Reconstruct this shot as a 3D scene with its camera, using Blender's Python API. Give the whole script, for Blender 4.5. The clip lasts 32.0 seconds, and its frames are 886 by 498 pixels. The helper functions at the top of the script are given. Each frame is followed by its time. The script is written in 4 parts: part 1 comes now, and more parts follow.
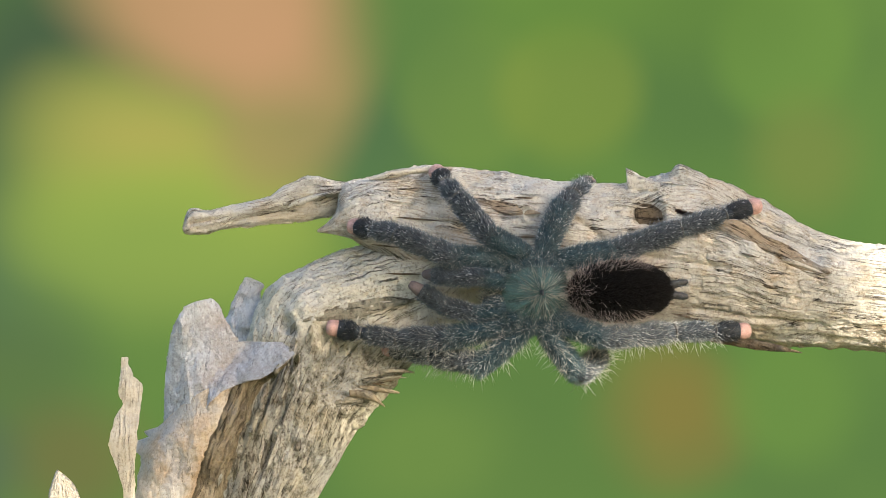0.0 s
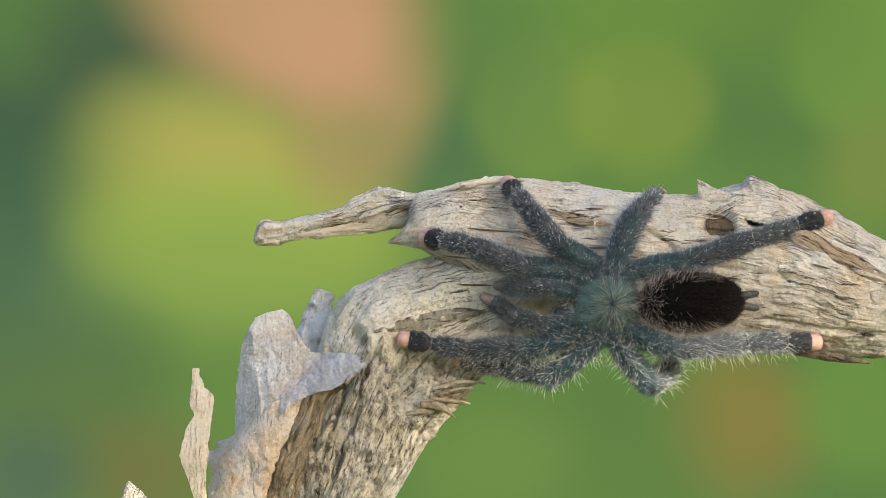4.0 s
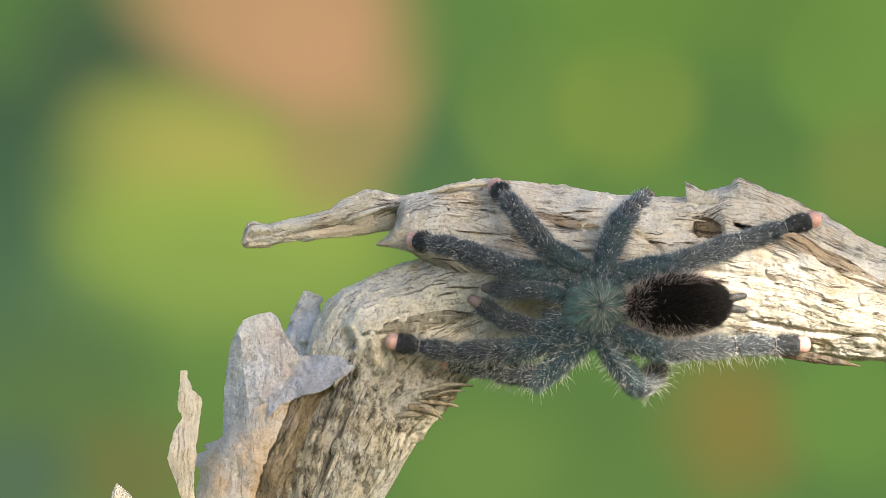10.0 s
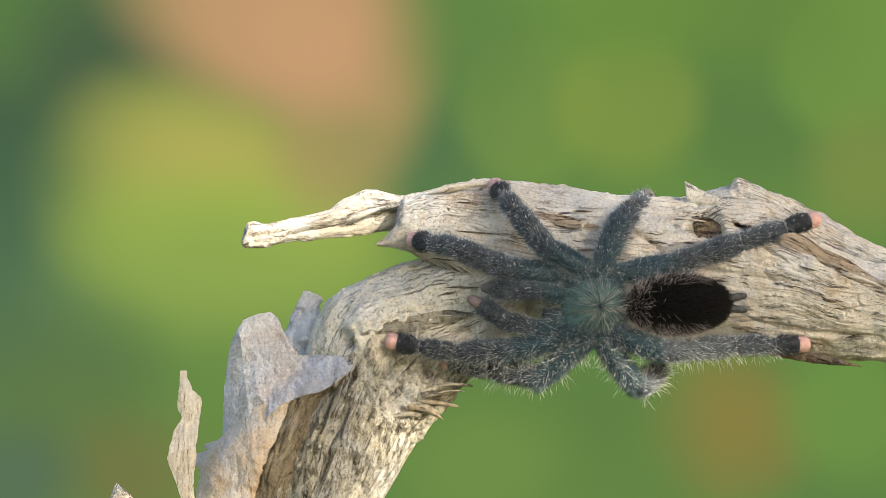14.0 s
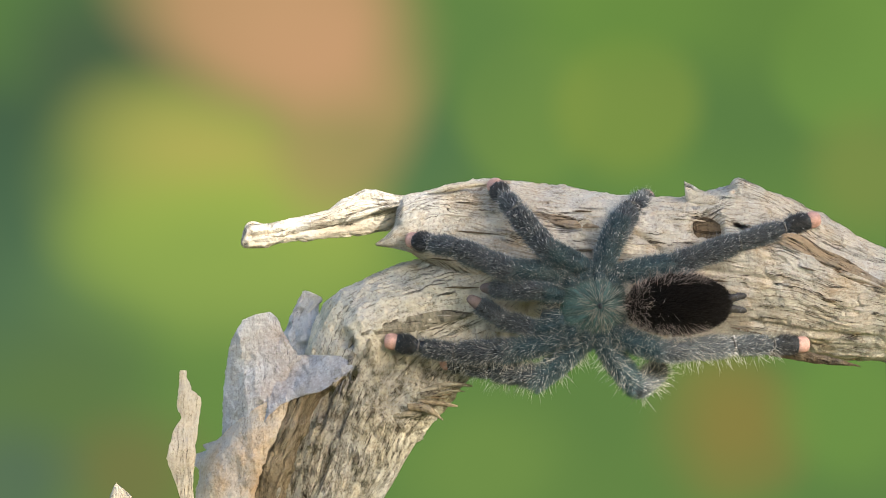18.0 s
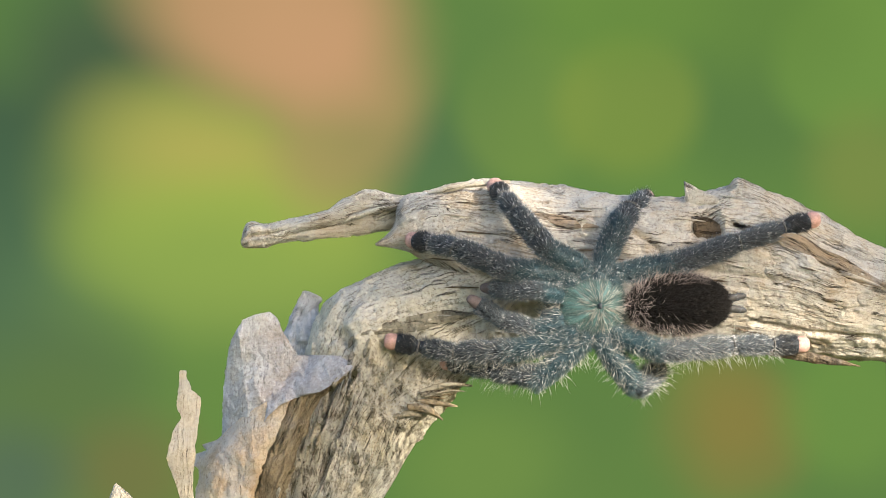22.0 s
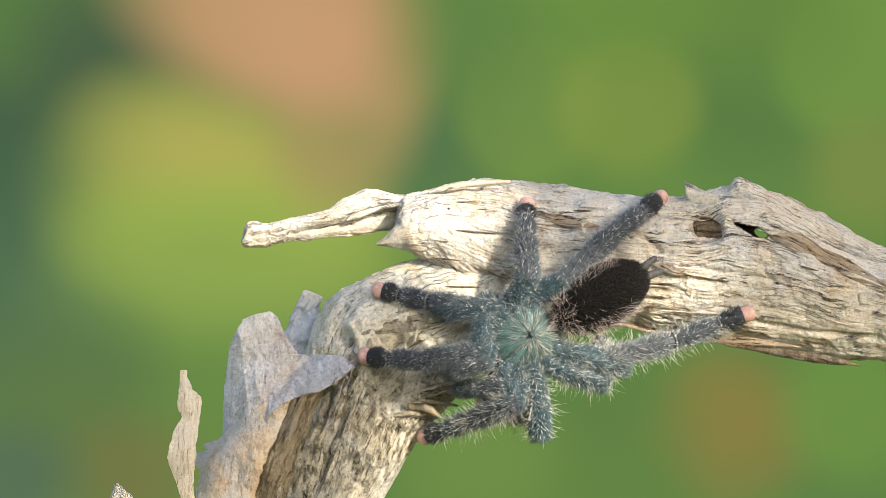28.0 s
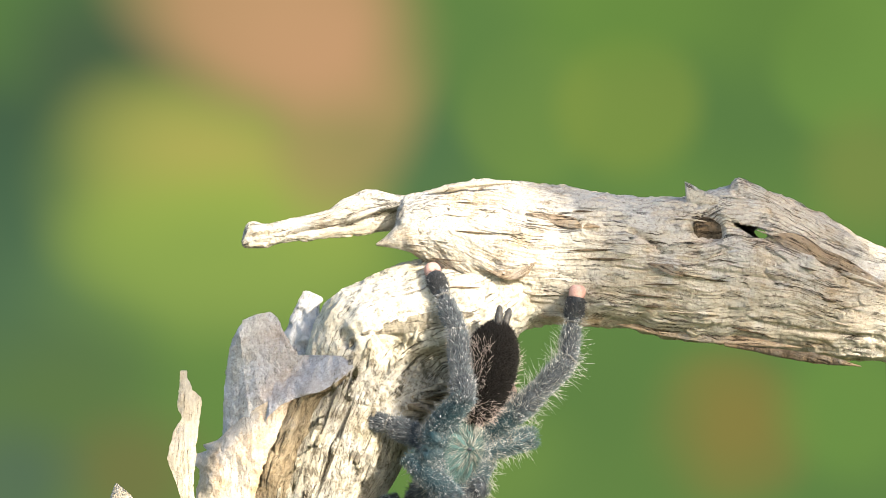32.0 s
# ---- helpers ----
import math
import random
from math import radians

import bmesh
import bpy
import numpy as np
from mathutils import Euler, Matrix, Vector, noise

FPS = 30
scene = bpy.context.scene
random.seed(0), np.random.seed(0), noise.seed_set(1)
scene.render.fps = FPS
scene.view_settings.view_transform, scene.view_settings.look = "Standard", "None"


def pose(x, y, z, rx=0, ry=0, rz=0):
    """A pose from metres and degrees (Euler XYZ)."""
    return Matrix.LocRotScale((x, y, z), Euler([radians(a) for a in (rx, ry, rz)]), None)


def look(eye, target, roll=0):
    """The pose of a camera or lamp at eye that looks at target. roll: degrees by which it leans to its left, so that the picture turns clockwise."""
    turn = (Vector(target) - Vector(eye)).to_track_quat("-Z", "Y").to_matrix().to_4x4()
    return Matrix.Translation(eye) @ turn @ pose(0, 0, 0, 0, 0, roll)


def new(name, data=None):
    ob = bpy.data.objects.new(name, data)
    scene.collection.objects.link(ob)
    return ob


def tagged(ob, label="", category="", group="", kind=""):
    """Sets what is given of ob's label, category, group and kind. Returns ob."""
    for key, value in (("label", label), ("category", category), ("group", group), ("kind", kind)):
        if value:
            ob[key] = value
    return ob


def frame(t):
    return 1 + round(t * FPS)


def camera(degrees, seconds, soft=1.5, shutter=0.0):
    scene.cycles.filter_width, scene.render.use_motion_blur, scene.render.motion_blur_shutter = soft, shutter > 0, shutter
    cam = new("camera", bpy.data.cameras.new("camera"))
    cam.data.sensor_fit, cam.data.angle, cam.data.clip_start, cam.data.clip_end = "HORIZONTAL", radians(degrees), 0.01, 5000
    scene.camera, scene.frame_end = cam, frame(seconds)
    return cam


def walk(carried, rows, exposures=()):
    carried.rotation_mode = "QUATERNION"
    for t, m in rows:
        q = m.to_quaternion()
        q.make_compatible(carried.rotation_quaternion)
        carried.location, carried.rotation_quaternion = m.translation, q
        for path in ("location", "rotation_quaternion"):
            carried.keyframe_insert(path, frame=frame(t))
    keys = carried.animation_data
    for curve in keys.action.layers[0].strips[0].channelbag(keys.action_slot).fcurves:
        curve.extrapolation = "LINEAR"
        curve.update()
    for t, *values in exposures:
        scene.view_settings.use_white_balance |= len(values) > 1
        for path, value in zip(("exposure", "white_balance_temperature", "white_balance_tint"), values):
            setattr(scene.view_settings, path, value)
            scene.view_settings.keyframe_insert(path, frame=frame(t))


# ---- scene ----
import collections

# The picture plane holds the limb: SCALE units to the metre, the lens stands DIST metres in front of it at height EYE.
SCALE, DIST, EYE = 6000.0, 1.6, 1.5
FOCAL = SCALE * DIST


def place(px, py, d=0.0):
    """A point of the plan: px to the right, py down, d away from the lens, all in units of 1/SCALE metre."""
    y = d / SCALE
    k = (DIST + y) / DIST
    return Vector(((px - 784) / SCALE * k, y, EYE + (441 - py) / SCALE * k))


# ---- camera ----
cam = camera(2 * math.degrees(math.atan(784 / FOCAL)), 32.0, soft=0.5)
PAN = [(0, -104, -24), (0.1, -89, -24), (0.2, -72, -24), (0.3, -54, -23.5), (0.4, -37, -23), (0.5, -22, -22.5), (0.7, -5, -21.5),
       (1, 12, -20), (1.5, 29, -17), (2, 37.5, -14), (2.5, 37, -11), (3, 33, -7), (3.5, 27, -5.5), (4.5, 17, -3), (5.5, 9, -1.2),
       (6, 6.5, -1), (7, 4, 0), (8, 3, 0), (9, 1.5, 0), (11, 0, 0), (14, 0, 0), (20, -1.2, 0), (25, -1.2, -0.5), (27.5, 0, -1), (32, 0, 0)]
walk(cam, [(t, pose(0, -DIST, EYE, 90 + math.degrees(dy / FOCAL), 0, math.degrees(dx / FOCAL))) for t, dx, dy in PAN])

# ---- sky and sun ----
SUN = Vector((0.56, -0.74, 0.37)).normalized()
world = bpy.data.worlds.new("sky")
scene.world = world
world.use_nodes = True
wn, wl = world.node_tree.nodes, world.node_tree.links
wn.clear()
sky = wn.new("ShaderNodeTexSky")
sky.sky_type, sky.sun_disc = "NISHITA", False
sky.sun_elevation, sky.sun_rotation = math.asin(SUN.z), math.atan2(SUN.x, SUN.y)
sky.dust_density, sky.air_density = 1.6, 1.0
wb = wn.new("ShaderNodeBackground")
wb.inputs["Strength"].default_value = 0.118
wo = wn.new("ShaderNodeOutputWorld")
wl.new(sky.outputs[0], wb.inputs[0])
wl.new(wb.outputs[0], wo.inputs[0])
sun_data = bpy.data.lights.new("sun", "SUN")
sun_data.energy, sun_data.angle, sun_data.color = 4.0, radians(0.6), (1.0, 0.91, 0.75)
sun = new("sun", sun_data)
sun.matrix_world = look(SUN * 20, (0, 0, 0))
scene.view_settings.exposure = 1.5


# ---- materials ----
class Nodes:
    """Short writing for node materials."""

    def __init__(self, name, rough=0.8, spec=0.3):
        self.m = bpy.data.materials.new(name)
        self.m.use_nodes = True
        self.t = self.m.node_tree
        self.b = self.t.nodes["Principled BSDF"]
        self.b.inputs["Roughness"].default_value = rough
        self.b.inputs["Specular IOR Level"].default_value = spec

    def put(self, socket, v):
        if isinstance(v, bpy.types.NodeSocket):
            self.t.links.new(v, socket)
        else:
            socket.default_value = v

    def node(self, kind, **ins):
        n = self.t.nodes.new(kind)
        for k, v in ins.items():
            self.put(n.inputs[k.replace("_", " ")], v)
        return n

    def coords(self, which="Object"):
        return self.t.nodes.new("ShaderNodeTexCoord").outputs[which]

    def scaled(self, vec, s):
        return self.node("ShaderNodeMapping", Vector=vec, Scale=s).outputs[0]

    def noise(self, vec, scale, detail=4.0, rough=0.55, distortion=0.0):
        return self.node("ShaderNodeTexNoise", Vector=vec, Scale=scale, Detail=detail, Roughness=rough, Distortion=distortion).outputs[0]

    def math(self, op, a, b=0.0, c=0.0):
        n = self.t.nodes.new("ShaderNodeMath")
        n.operation = op
        for i, v in enumerate((a, b, c)):
            self.put(n.inputs[i], v)
        return n.outputs[0]

    def span(self, v, lo, hi, a=0.0, b=1.0):
        n = self.node("ShaderNodeMapRange", Value=v)
        n.interpolation_type = "SMOOTHSTEP"
        for i, x in enumerate((lo, hi, a, b)):
            n.inputs[i + 1].default_value = x
        return n.outputs[0]

    def mix(self, f, a, b, mode="MIX"):
        n = self.t.nodes.new("ShaderNodeMix")
        n.data_type, n.blend_type = "RGBA", mode
        self.put(n.inputs[0], f)
        for i, v in ((6, a), (7, b)):
            self.put(n.inputs[i], v if isinstance(v, bpy.types.NodeSocket) else (*v, 1))
        return n.outputs[2]

    def bump(self, h, strength, dist, normal=None):
        n = self.node("ShaderNodeBump", Height=h, Strength=strength, Distance=dist)
        if normal:
            self.t.links.new(normal, n.inputs["Normal"])
        return n.outputs[0]

    def done(self, colour=None, normal=None):
        if colour is not None:
            self.put(self.b.inputs["Base Color"], colour if isinstance(colour, bpy.types.NodeSocket) else (*colour, 1))
        if normal:
            self.t.links.new(normal, self.b.inputs["Normal"])
        return self.m


def wood(name, pale, tan, dark, warm=0.5, cracks=0.02, seed=0.0, pitted=0.0, streak=1.0, flaky=None, relief=1.0, specks=0.6):
    """Weathered wood with its grain along the first texture axis, in metres. flaky: the height below which it turns rough and pitted; relief: its depth; specks: its grittiness."""
    n = Nodes(name, 0.88, 0.15)
    uv, ob = n.coords("UV"), n.coords("Object")
    warp = n.node("ShaderNodeTexNoise", Vector=ob, Scale=34.0, Detail=5.0)
    bent = n.node("ShaderNodeVectorMath", Vector=warp.outputs["Color"])
    bent.operation = "MULTIPLY_ADD"
    bent.inputs[1].default_value = (0.0, 0.009, 0.0)
    n.put(bent.inputs[2], uv)
    g = n.node("ShaderNodeVectorMath", Vector=bent.outputs[0])
    g.operation = "ADD"
    g.inputs[1].default_value = (seed, seed * 0.7, 0)
    g = g.outputs[0]
    patch = n.noise(ob, 34.0, 6.0, 0.65)
    blot = n.noise(ob, 190.0, 5.0, 0.65)
    strong = n.span(n.noise(ob, 62.0, 4.0), 0.40, 0.64, 0.12, 1.0)
    fine = n.noise(n.scaled(g, (60, 1500, 1)), 1.0, 7.0, 0.7)
    band = n.noise(n.scaled(g, (13, 230, 1)), 1.0, 6.0, 0.62)
    line = n.noise(n.scaled(g, (20, 480, 1)), 1.0, 5.0, 0.62, 0.4)
    check = n.noise(n.scaled(g, (420, 240, 1)), 1.0, 4.0, 0.6)
    grit = n.noise(ob, 1100.0, 6.0, 0.72)
    crack = n.span(n.math("ABSOLUTE", n.math("SUBTRACT", line, 0.5)), 0.0, cracks, 1.0, 0.0)
    crack = n.math("MULTIPLY", crack, n.span(n.noise(ob, 110.0, 3.0), 0.42, 0.56))
    cross = n.math("MULTIPLY", n.span(n.math("ABSOLUTE", n.math("SUBTRACT", check, 0.5)), 0.0, 0.014, 1.0, 0.0), n.span(n.noise(ob, 140.0, 2.0), 0.52, 0.64))
    fresh = n.span(patch, 0.66 - 0.35 * warm, 0.90 - 0.35 * warm)
    c = n.mix(fresh, pale, tan)
    cool = sum(pale) / 3
    c = n.mix(n.span(n.noise(ob, 51.0, 6.0, 0.65), 0.46, 0.62, 0.0, 0.65), c, (cool * 0.98, cool * 0.97, cool * 0.95))
    c = n.mix(n.span(blot, 0.5, 0.72, 0.0, 0.5), c, tan)
    c = n.mix(n.math("MULTIPLY", n.span(band, 0.54, 0.70, 0.0, 0.14 + 0.22 * streak), strong), c, dark)
    c = n.mix(n.math("MULTIPLY", n.math("MULTIPLY", n.span(fine, 0.40, 0.52, 0.85, 0.0), strong), streak), c, tuple(x * 0.8 for x in dark))
    c = n.mix(n.span(grit, 0.52, 0.64, 0.0, 0.6 * specks), c, tuple(x * 0.8 for x in dark))
    c = n.mix(n.span(grit, 0.36, 0.46, 0.5 * specks, 0.0), c, tuple(min(0.8, x * 1.35) for x in pale))
    ink = tuple(x * 0.25 for x in dark)
    rough = pitted
    if flaky is not None:
        z = n.node("ShaderNodeSeparateXYZ", Vector=ob).outputs[2]
        low = n.span(n.math("ADD", z, n.math("MULTIPLY", patch, 0.03)), flaky, flaky + 0.012, 1.0, 0.0)
        rough = n.math("MULTIPLY", low, pitted)
    if pitted:
        pits = n.noise(n.scaled(ob, (1, 1, 0.6)), 430.0, 6.0, 0.75)
        c = n.mix(n.math("MULTIPLY", n.span(pits, 0.50, 0.64), rough), c, tuple(x * 0.6 for x in dark))
        deep = n.span(n.noise(n.scaled(ob, (1, 1, 0.5)), 230.0, 4.0, 0.65), 0.60, 0.70)
        c = n.mix(n.math("MULTIPLY", deep, rough), c, tuple(x * 0.35 for x in dark))
    c = n.mix(n.math("MULTIPLY", crack, 0.95), c, ink)
    c = n.mix(n.math("MULTIPLY", cross, 0.5 * streak), c, ink)
    h = n.math("ADD", n.math("MULTIPLY", fine, 0.45 * streak), n.math("MULTIPLY", band, 0.6))
    h = n.math("SUBTRACT", h, n.math("MULTIPLY", crack, 0.9))
    h = n.math("SUBTRACT", h, n.math("MULTIPLY", cross, 0.35 * streak))
    h = n.math("SUBTRACT", h, n.math("MULTIPLY", grit, 0.5))
    if pitted:
        h = n.math("SUBTRACT", h, n.math("MULTIPLY", n.math("ADD", n.span(pits, 0.45, 0.66), deep), rough))
    return n.done(c, n.bump(h, 1.0, 0.0014 * relief))


WOOD = wood("weathered_wood", (0.66, 0.61, 0.53), (0.52, 0.385, 0.24), (0.21, 0.14, 0.088), 0.62, 0.017, 0.0, 0, 0.75, relief=1.1, specks=0.7)
WOOD_STEM = wood("pitted_wood", (0.63, 0.58, 0.48), (0.50, 0.43, 0.29), (0.19, 0.145, 0.095), 0.45, 0.014, 3.0, 0.65, 0.3, 1.475, relief=0.9, specks=0.9)
# bark brown, darkened to paint the shade under the lip; chips share it
WOOD_INNER = wood("brown_and_shaded_wood", (0.34, 0.275, 0.185), (0.27, 0.20, 0.12), (0.10, 0.07, 0.045), 0.5, 0.012, 19.0, 0.4, 0.4)
WOOD_GREY = wood("silver_grey_wood", (0.55, 0.545, 0.55), (0.47, 0.45, 0.43), (0.27, 0.25, 0.235), 0.3, 0.006, 7.0, 0, 0.2)
WOOD_TAN = wood("tan_split_wood", (0.55, 0.49, 0.40), (0.46, 0.38, 0.275), (0.27, 0.20, 0.135), 0.45, 0.007, 11.0, 0, 0.3, relief=0.6)
WOOD_SHARD = wood("silver_blue_wood", (0.54, 0.555, 0.60), (0.41, 0.36, 0.33), (0.19, 0.165, 0.15), 0.72, 0.004, 8.0, 0, 0.12, relief=1.1, specks=0.7)
WOOD_FOOT = wood("bare_tan_wood", (0.60, 0.51, 0.40), (0.52, 0.37, 0.24), (0.24, 0.16, 0.09), 0.72, 0.004, 17.0, 0, 0.15, relief=0.9, specks=0.6)
WOOD_OLIVE = wood("olive_bark_wood", (0.42, 0.375, 0.29), (0.34, 0.285, 0.195), (0.15, 0.115, 0.08), 0.5, 0.018, 9.0, 0.5, 0.6)
WOOD_RUST = wood("rusty_bark_wood", (0.42, 0.325, 0.235), (0.35, 0.25, 0.155), (0.13, 0.085, 0.05), 0.55, 0.018, 5.0, 0, 0.8)
WOOD_BROWN = wood("brown_inner_wood", (0.26, 0.195, 0.13), (0.19, 0.13, 0.075), (0.07, 0.048, 0.03), 0.5, 0.03, 13.0, 0.6)


def plain(name, colour, rough=0.7, spec=0.3, vary=0.35, scale=900.0):
    n = Nodes(name, rough, spec)
    v = n.noise(n.coords(), scale, 4.0, 0.6)
    return n.done(n.mix(n.span(v, 0.3, 0.7), tuple(c * (1 - vary) for c in colour), tuple(c * (1 + vary) for c in colour)), n.bump(v, 0.3, 0.0003))


SKIN_DARK = plain("dark_leg_skin", (0.030, 0.036, 0.045), 0.6)
SKIN_TEAL = plain("teal_leg_skin", (0.019, 0.046, 0.060), 0.5, 0.35)


def shell_material():
    """Green carapace with darker furrows that radiate from its middle."""
    n = Nodes("green_carapace", 0.55, 0.3)
    ob = n.coords()
    sep = n.node("ShaderNodeSeparateXYZ", Vector=ob)
    turn = n.math("ARCTAN2", sep.outputs[1], n.math("ADD", sep.outputs[0], 0.0017))
    ray = n.node("ShaderNodeCombineXYZ", X=n.math("MULTIPLY", turn, 6.0), Y=n.math("MULTIPLY", sep.outputs[0], 120.0))
    f = n.noise(ray.outputs[0], 1.0, 5.0, 0.65)
    v = n.noise(ob, 700.0, 4.0, 0.6)
    c = n.mix(n.span(f, 0.36, 0.62), (0.024, 0.046, 0.047), (0.062, 0.128, 0.128))
    c = n.mix(n.span(v, 0.5, 0.75, 0.0, 0.5), c, (0.03, 0.05, 0.05))
    return n.done(c, n.bump(n.math("ADD", f, n.math("MULTIPLY", v, 0.4)), 0.7, 0.0006))


SKIN_SHELL = shell_material()
SKIN_BLACK = plain("black_abdomen_skin", (0.006, 0.005, 0.005), 0.9, 0.05)
SKIN_PINK = plain("pink_toe_pad", (0.50, 0.30, 0.26), 0.6, 0.3, 0.2)
SKIN_PALP = plain("grey_pink_palp_pad", (0.13, 0.10, 0.098), 0.6, 0.3, 0.2)
SKIN_GREY = plain("grey_spinneret_skin", (0.050, 0.047, 0.046), 0.6)
SKIN_RING = plain("pale_joint_skin", (0.12, 0.115, 0.11), 0.6)


def fibre(name, root, tip, rough=0.45, spec=0.5):
    """Hair that pales towards its tip (the first texture axis runs from root to tip)."""
    n = Nodes(name, rough, spec)
    sep = n.node("ShaderNodeSeparateXYZ", Vector=n.coords("UV"))
    isle = n.t.nodes.new("ShaderNodeNewGeometry").outputs["Random Per Island"]
    c = n.mix(n.span(sep.outputs[0], 0.0, 0.8), root, tip)
    c = n.mix(n.math("MULTIPLY", isle, 0.45), c, tuple(0.3 * x for x in root))
    return n.done(c)


HAIR_FUZZ = fibre("slate_fuzz", (0.038, 0.049, 0.062), (0.155, 0.184, 0.214))
HAIR_TOE = fibre("black_toe_fuzz", (0.014, 0.015, 0.018), (0.055, 0.06, 0.07))
HAIR_TEAL = fibre("teal_fuzz", (0.021, 0.052, 0.069), (0.086, 0.146, 0.176))
HAIR_LONG = fibre("pale_long_hair", (0.16, 0.16, 0.155), (0.70, 0.69, 0.64))
HAIR_GREY = fibre("grey_standing_hair", (0.08, 0.088, 0.10), (0.48, 0.485, 0.49))
HAIR_SPECK = fibre("white_short_hair", (0.50, 0.51, 0.53), (0.80, 0.80, 0.82))
HAIR_SHELL = fibre("green_carapace_hair", (0.042, 0.080, 0.079), (0.142, 0.200, 0.188))
HAIR_RAY = fibre("pale_green_carapace_hair", (0.13, 0.145, 0.135), (0.44, 0.45, 0.41))
HAIR_BLACK = fibre("black_velvet_hair", (0.0065, 0.006, 0.006), (0.017, 0.0155, 0.015), 0.9, 0.1)
HAIR_RED = fibre("reddish_long_hair", (0.13, 0.075, 0.07), (0.64, 0.55, 0.52))
LEAF = plain("leaf_green", (0.06, 0.13, 0.02), 0.5, 0.4, 0.3, 60.0)
TWIG = plain("twig_bark", (0.12, 0.09, 0.06), 0.85, 0.2)


def ground_material():
    n = Nodes("grassy_ground", 0.95, 0.1)
    ob = n.coords()
    a, b = n.noise(ob, 0.6, 5.0), n.noise(ob, 9.0, 5.0)
    c = n.mix(n.span(a, 0.35, 0.65), (0.05, 0.085, 0.02), (0.11, 0.10, 0.04))
    return n.done(n.mix(n.span(b, 0.4, 0.7), c, (0.04, 0.06, 0.015)), n.bump(b, 0.6, 0.03))


def shown(r, g, b):
    """A colour of 0..255 steps as light."""
    return tuple((c / 255 / 12.92) if c < 11 else ((c / 255 + 0.055) / 1.055) ** 2.4 for c in (r, g, b))


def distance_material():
    """Far foliage that glows by itself: blur, sunlit and shaded green, and bare earth are painted as soft discs."""
    n = Nodes("far_foliage_glow")
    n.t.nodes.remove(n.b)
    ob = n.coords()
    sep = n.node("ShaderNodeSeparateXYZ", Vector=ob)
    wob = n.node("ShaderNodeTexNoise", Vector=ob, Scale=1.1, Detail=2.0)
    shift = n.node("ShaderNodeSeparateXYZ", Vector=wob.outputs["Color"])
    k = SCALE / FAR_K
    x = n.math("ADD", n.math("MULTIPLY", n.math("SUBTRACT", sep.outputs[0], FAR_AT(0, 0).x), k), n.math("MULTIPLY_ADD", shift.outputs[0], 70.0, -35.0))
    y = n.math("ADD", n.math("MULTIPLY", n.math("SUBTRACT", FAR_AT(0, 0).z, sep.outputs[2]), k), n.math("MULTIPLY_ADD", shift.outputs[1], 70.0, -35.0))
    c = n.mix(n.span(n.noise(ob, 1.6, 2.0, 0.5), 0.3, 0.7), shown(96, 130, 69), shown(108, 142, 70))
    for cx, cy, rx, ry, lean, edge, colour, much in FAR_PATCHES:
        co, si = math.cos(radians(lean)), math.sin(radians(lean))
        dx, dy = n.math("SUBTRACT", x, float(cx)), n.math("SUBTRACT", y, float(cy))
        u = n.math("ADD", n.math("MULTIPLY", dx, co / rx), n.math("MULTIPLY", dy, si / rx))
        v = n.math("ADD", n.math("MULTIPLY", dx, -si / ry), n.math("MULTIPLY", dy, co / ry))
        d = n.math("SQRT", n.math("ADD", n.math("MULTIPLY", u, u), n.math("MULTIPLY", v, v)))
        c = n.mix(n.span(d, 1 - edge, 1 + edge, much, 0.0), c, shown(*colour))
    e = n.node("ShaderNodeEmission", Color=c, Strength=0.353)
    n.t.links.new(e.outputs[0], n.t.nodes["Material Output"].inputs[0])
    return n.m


FAR_Y = 14.0
FAR_K = (DIST + FAR_Y) / DIST


def FAR_AT(px, py):
    return place(px, py, FAR_Y * SCALE)


# discs of painted sun and shade: middle, half width, half height, lean in degrees, softness, colour, strength
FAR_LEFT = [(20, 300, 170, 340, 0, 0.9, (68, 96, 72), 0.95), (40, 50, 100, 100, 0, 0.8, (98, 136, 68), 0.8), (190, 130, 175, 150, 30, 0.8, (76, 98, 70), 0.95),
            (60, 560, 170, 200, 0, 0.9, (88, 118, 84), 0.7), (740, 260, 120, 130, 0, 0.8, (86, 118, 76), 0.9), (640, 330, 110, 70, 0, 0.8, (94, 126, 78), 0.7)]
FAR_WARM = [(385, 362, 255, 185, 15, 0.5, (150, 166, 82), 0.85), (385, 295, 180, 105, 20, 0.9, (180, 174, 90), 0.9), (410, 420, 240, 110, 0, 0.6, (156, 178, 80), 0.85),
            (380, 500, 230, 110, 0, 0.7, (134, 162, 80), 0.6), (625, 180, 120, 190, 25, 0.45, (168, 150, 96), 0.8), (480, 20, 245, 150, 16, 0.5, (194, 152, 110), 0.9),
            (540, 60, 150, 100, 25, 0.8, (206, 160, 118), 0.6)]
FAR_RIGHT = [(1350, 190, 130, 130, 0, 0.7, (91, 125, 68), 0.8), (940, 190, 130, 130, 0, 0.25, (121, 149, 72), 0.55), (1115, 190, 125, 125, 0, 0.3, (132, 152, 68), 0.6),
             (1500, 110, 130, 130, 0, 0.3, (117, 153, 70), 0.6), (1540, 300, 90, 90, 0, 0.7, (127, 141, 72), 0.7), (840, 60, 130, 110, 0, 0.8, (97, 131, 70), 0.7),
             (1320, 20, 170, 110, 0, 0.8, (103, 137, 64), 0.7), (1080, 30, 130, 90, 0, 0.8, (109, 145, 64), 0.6)]
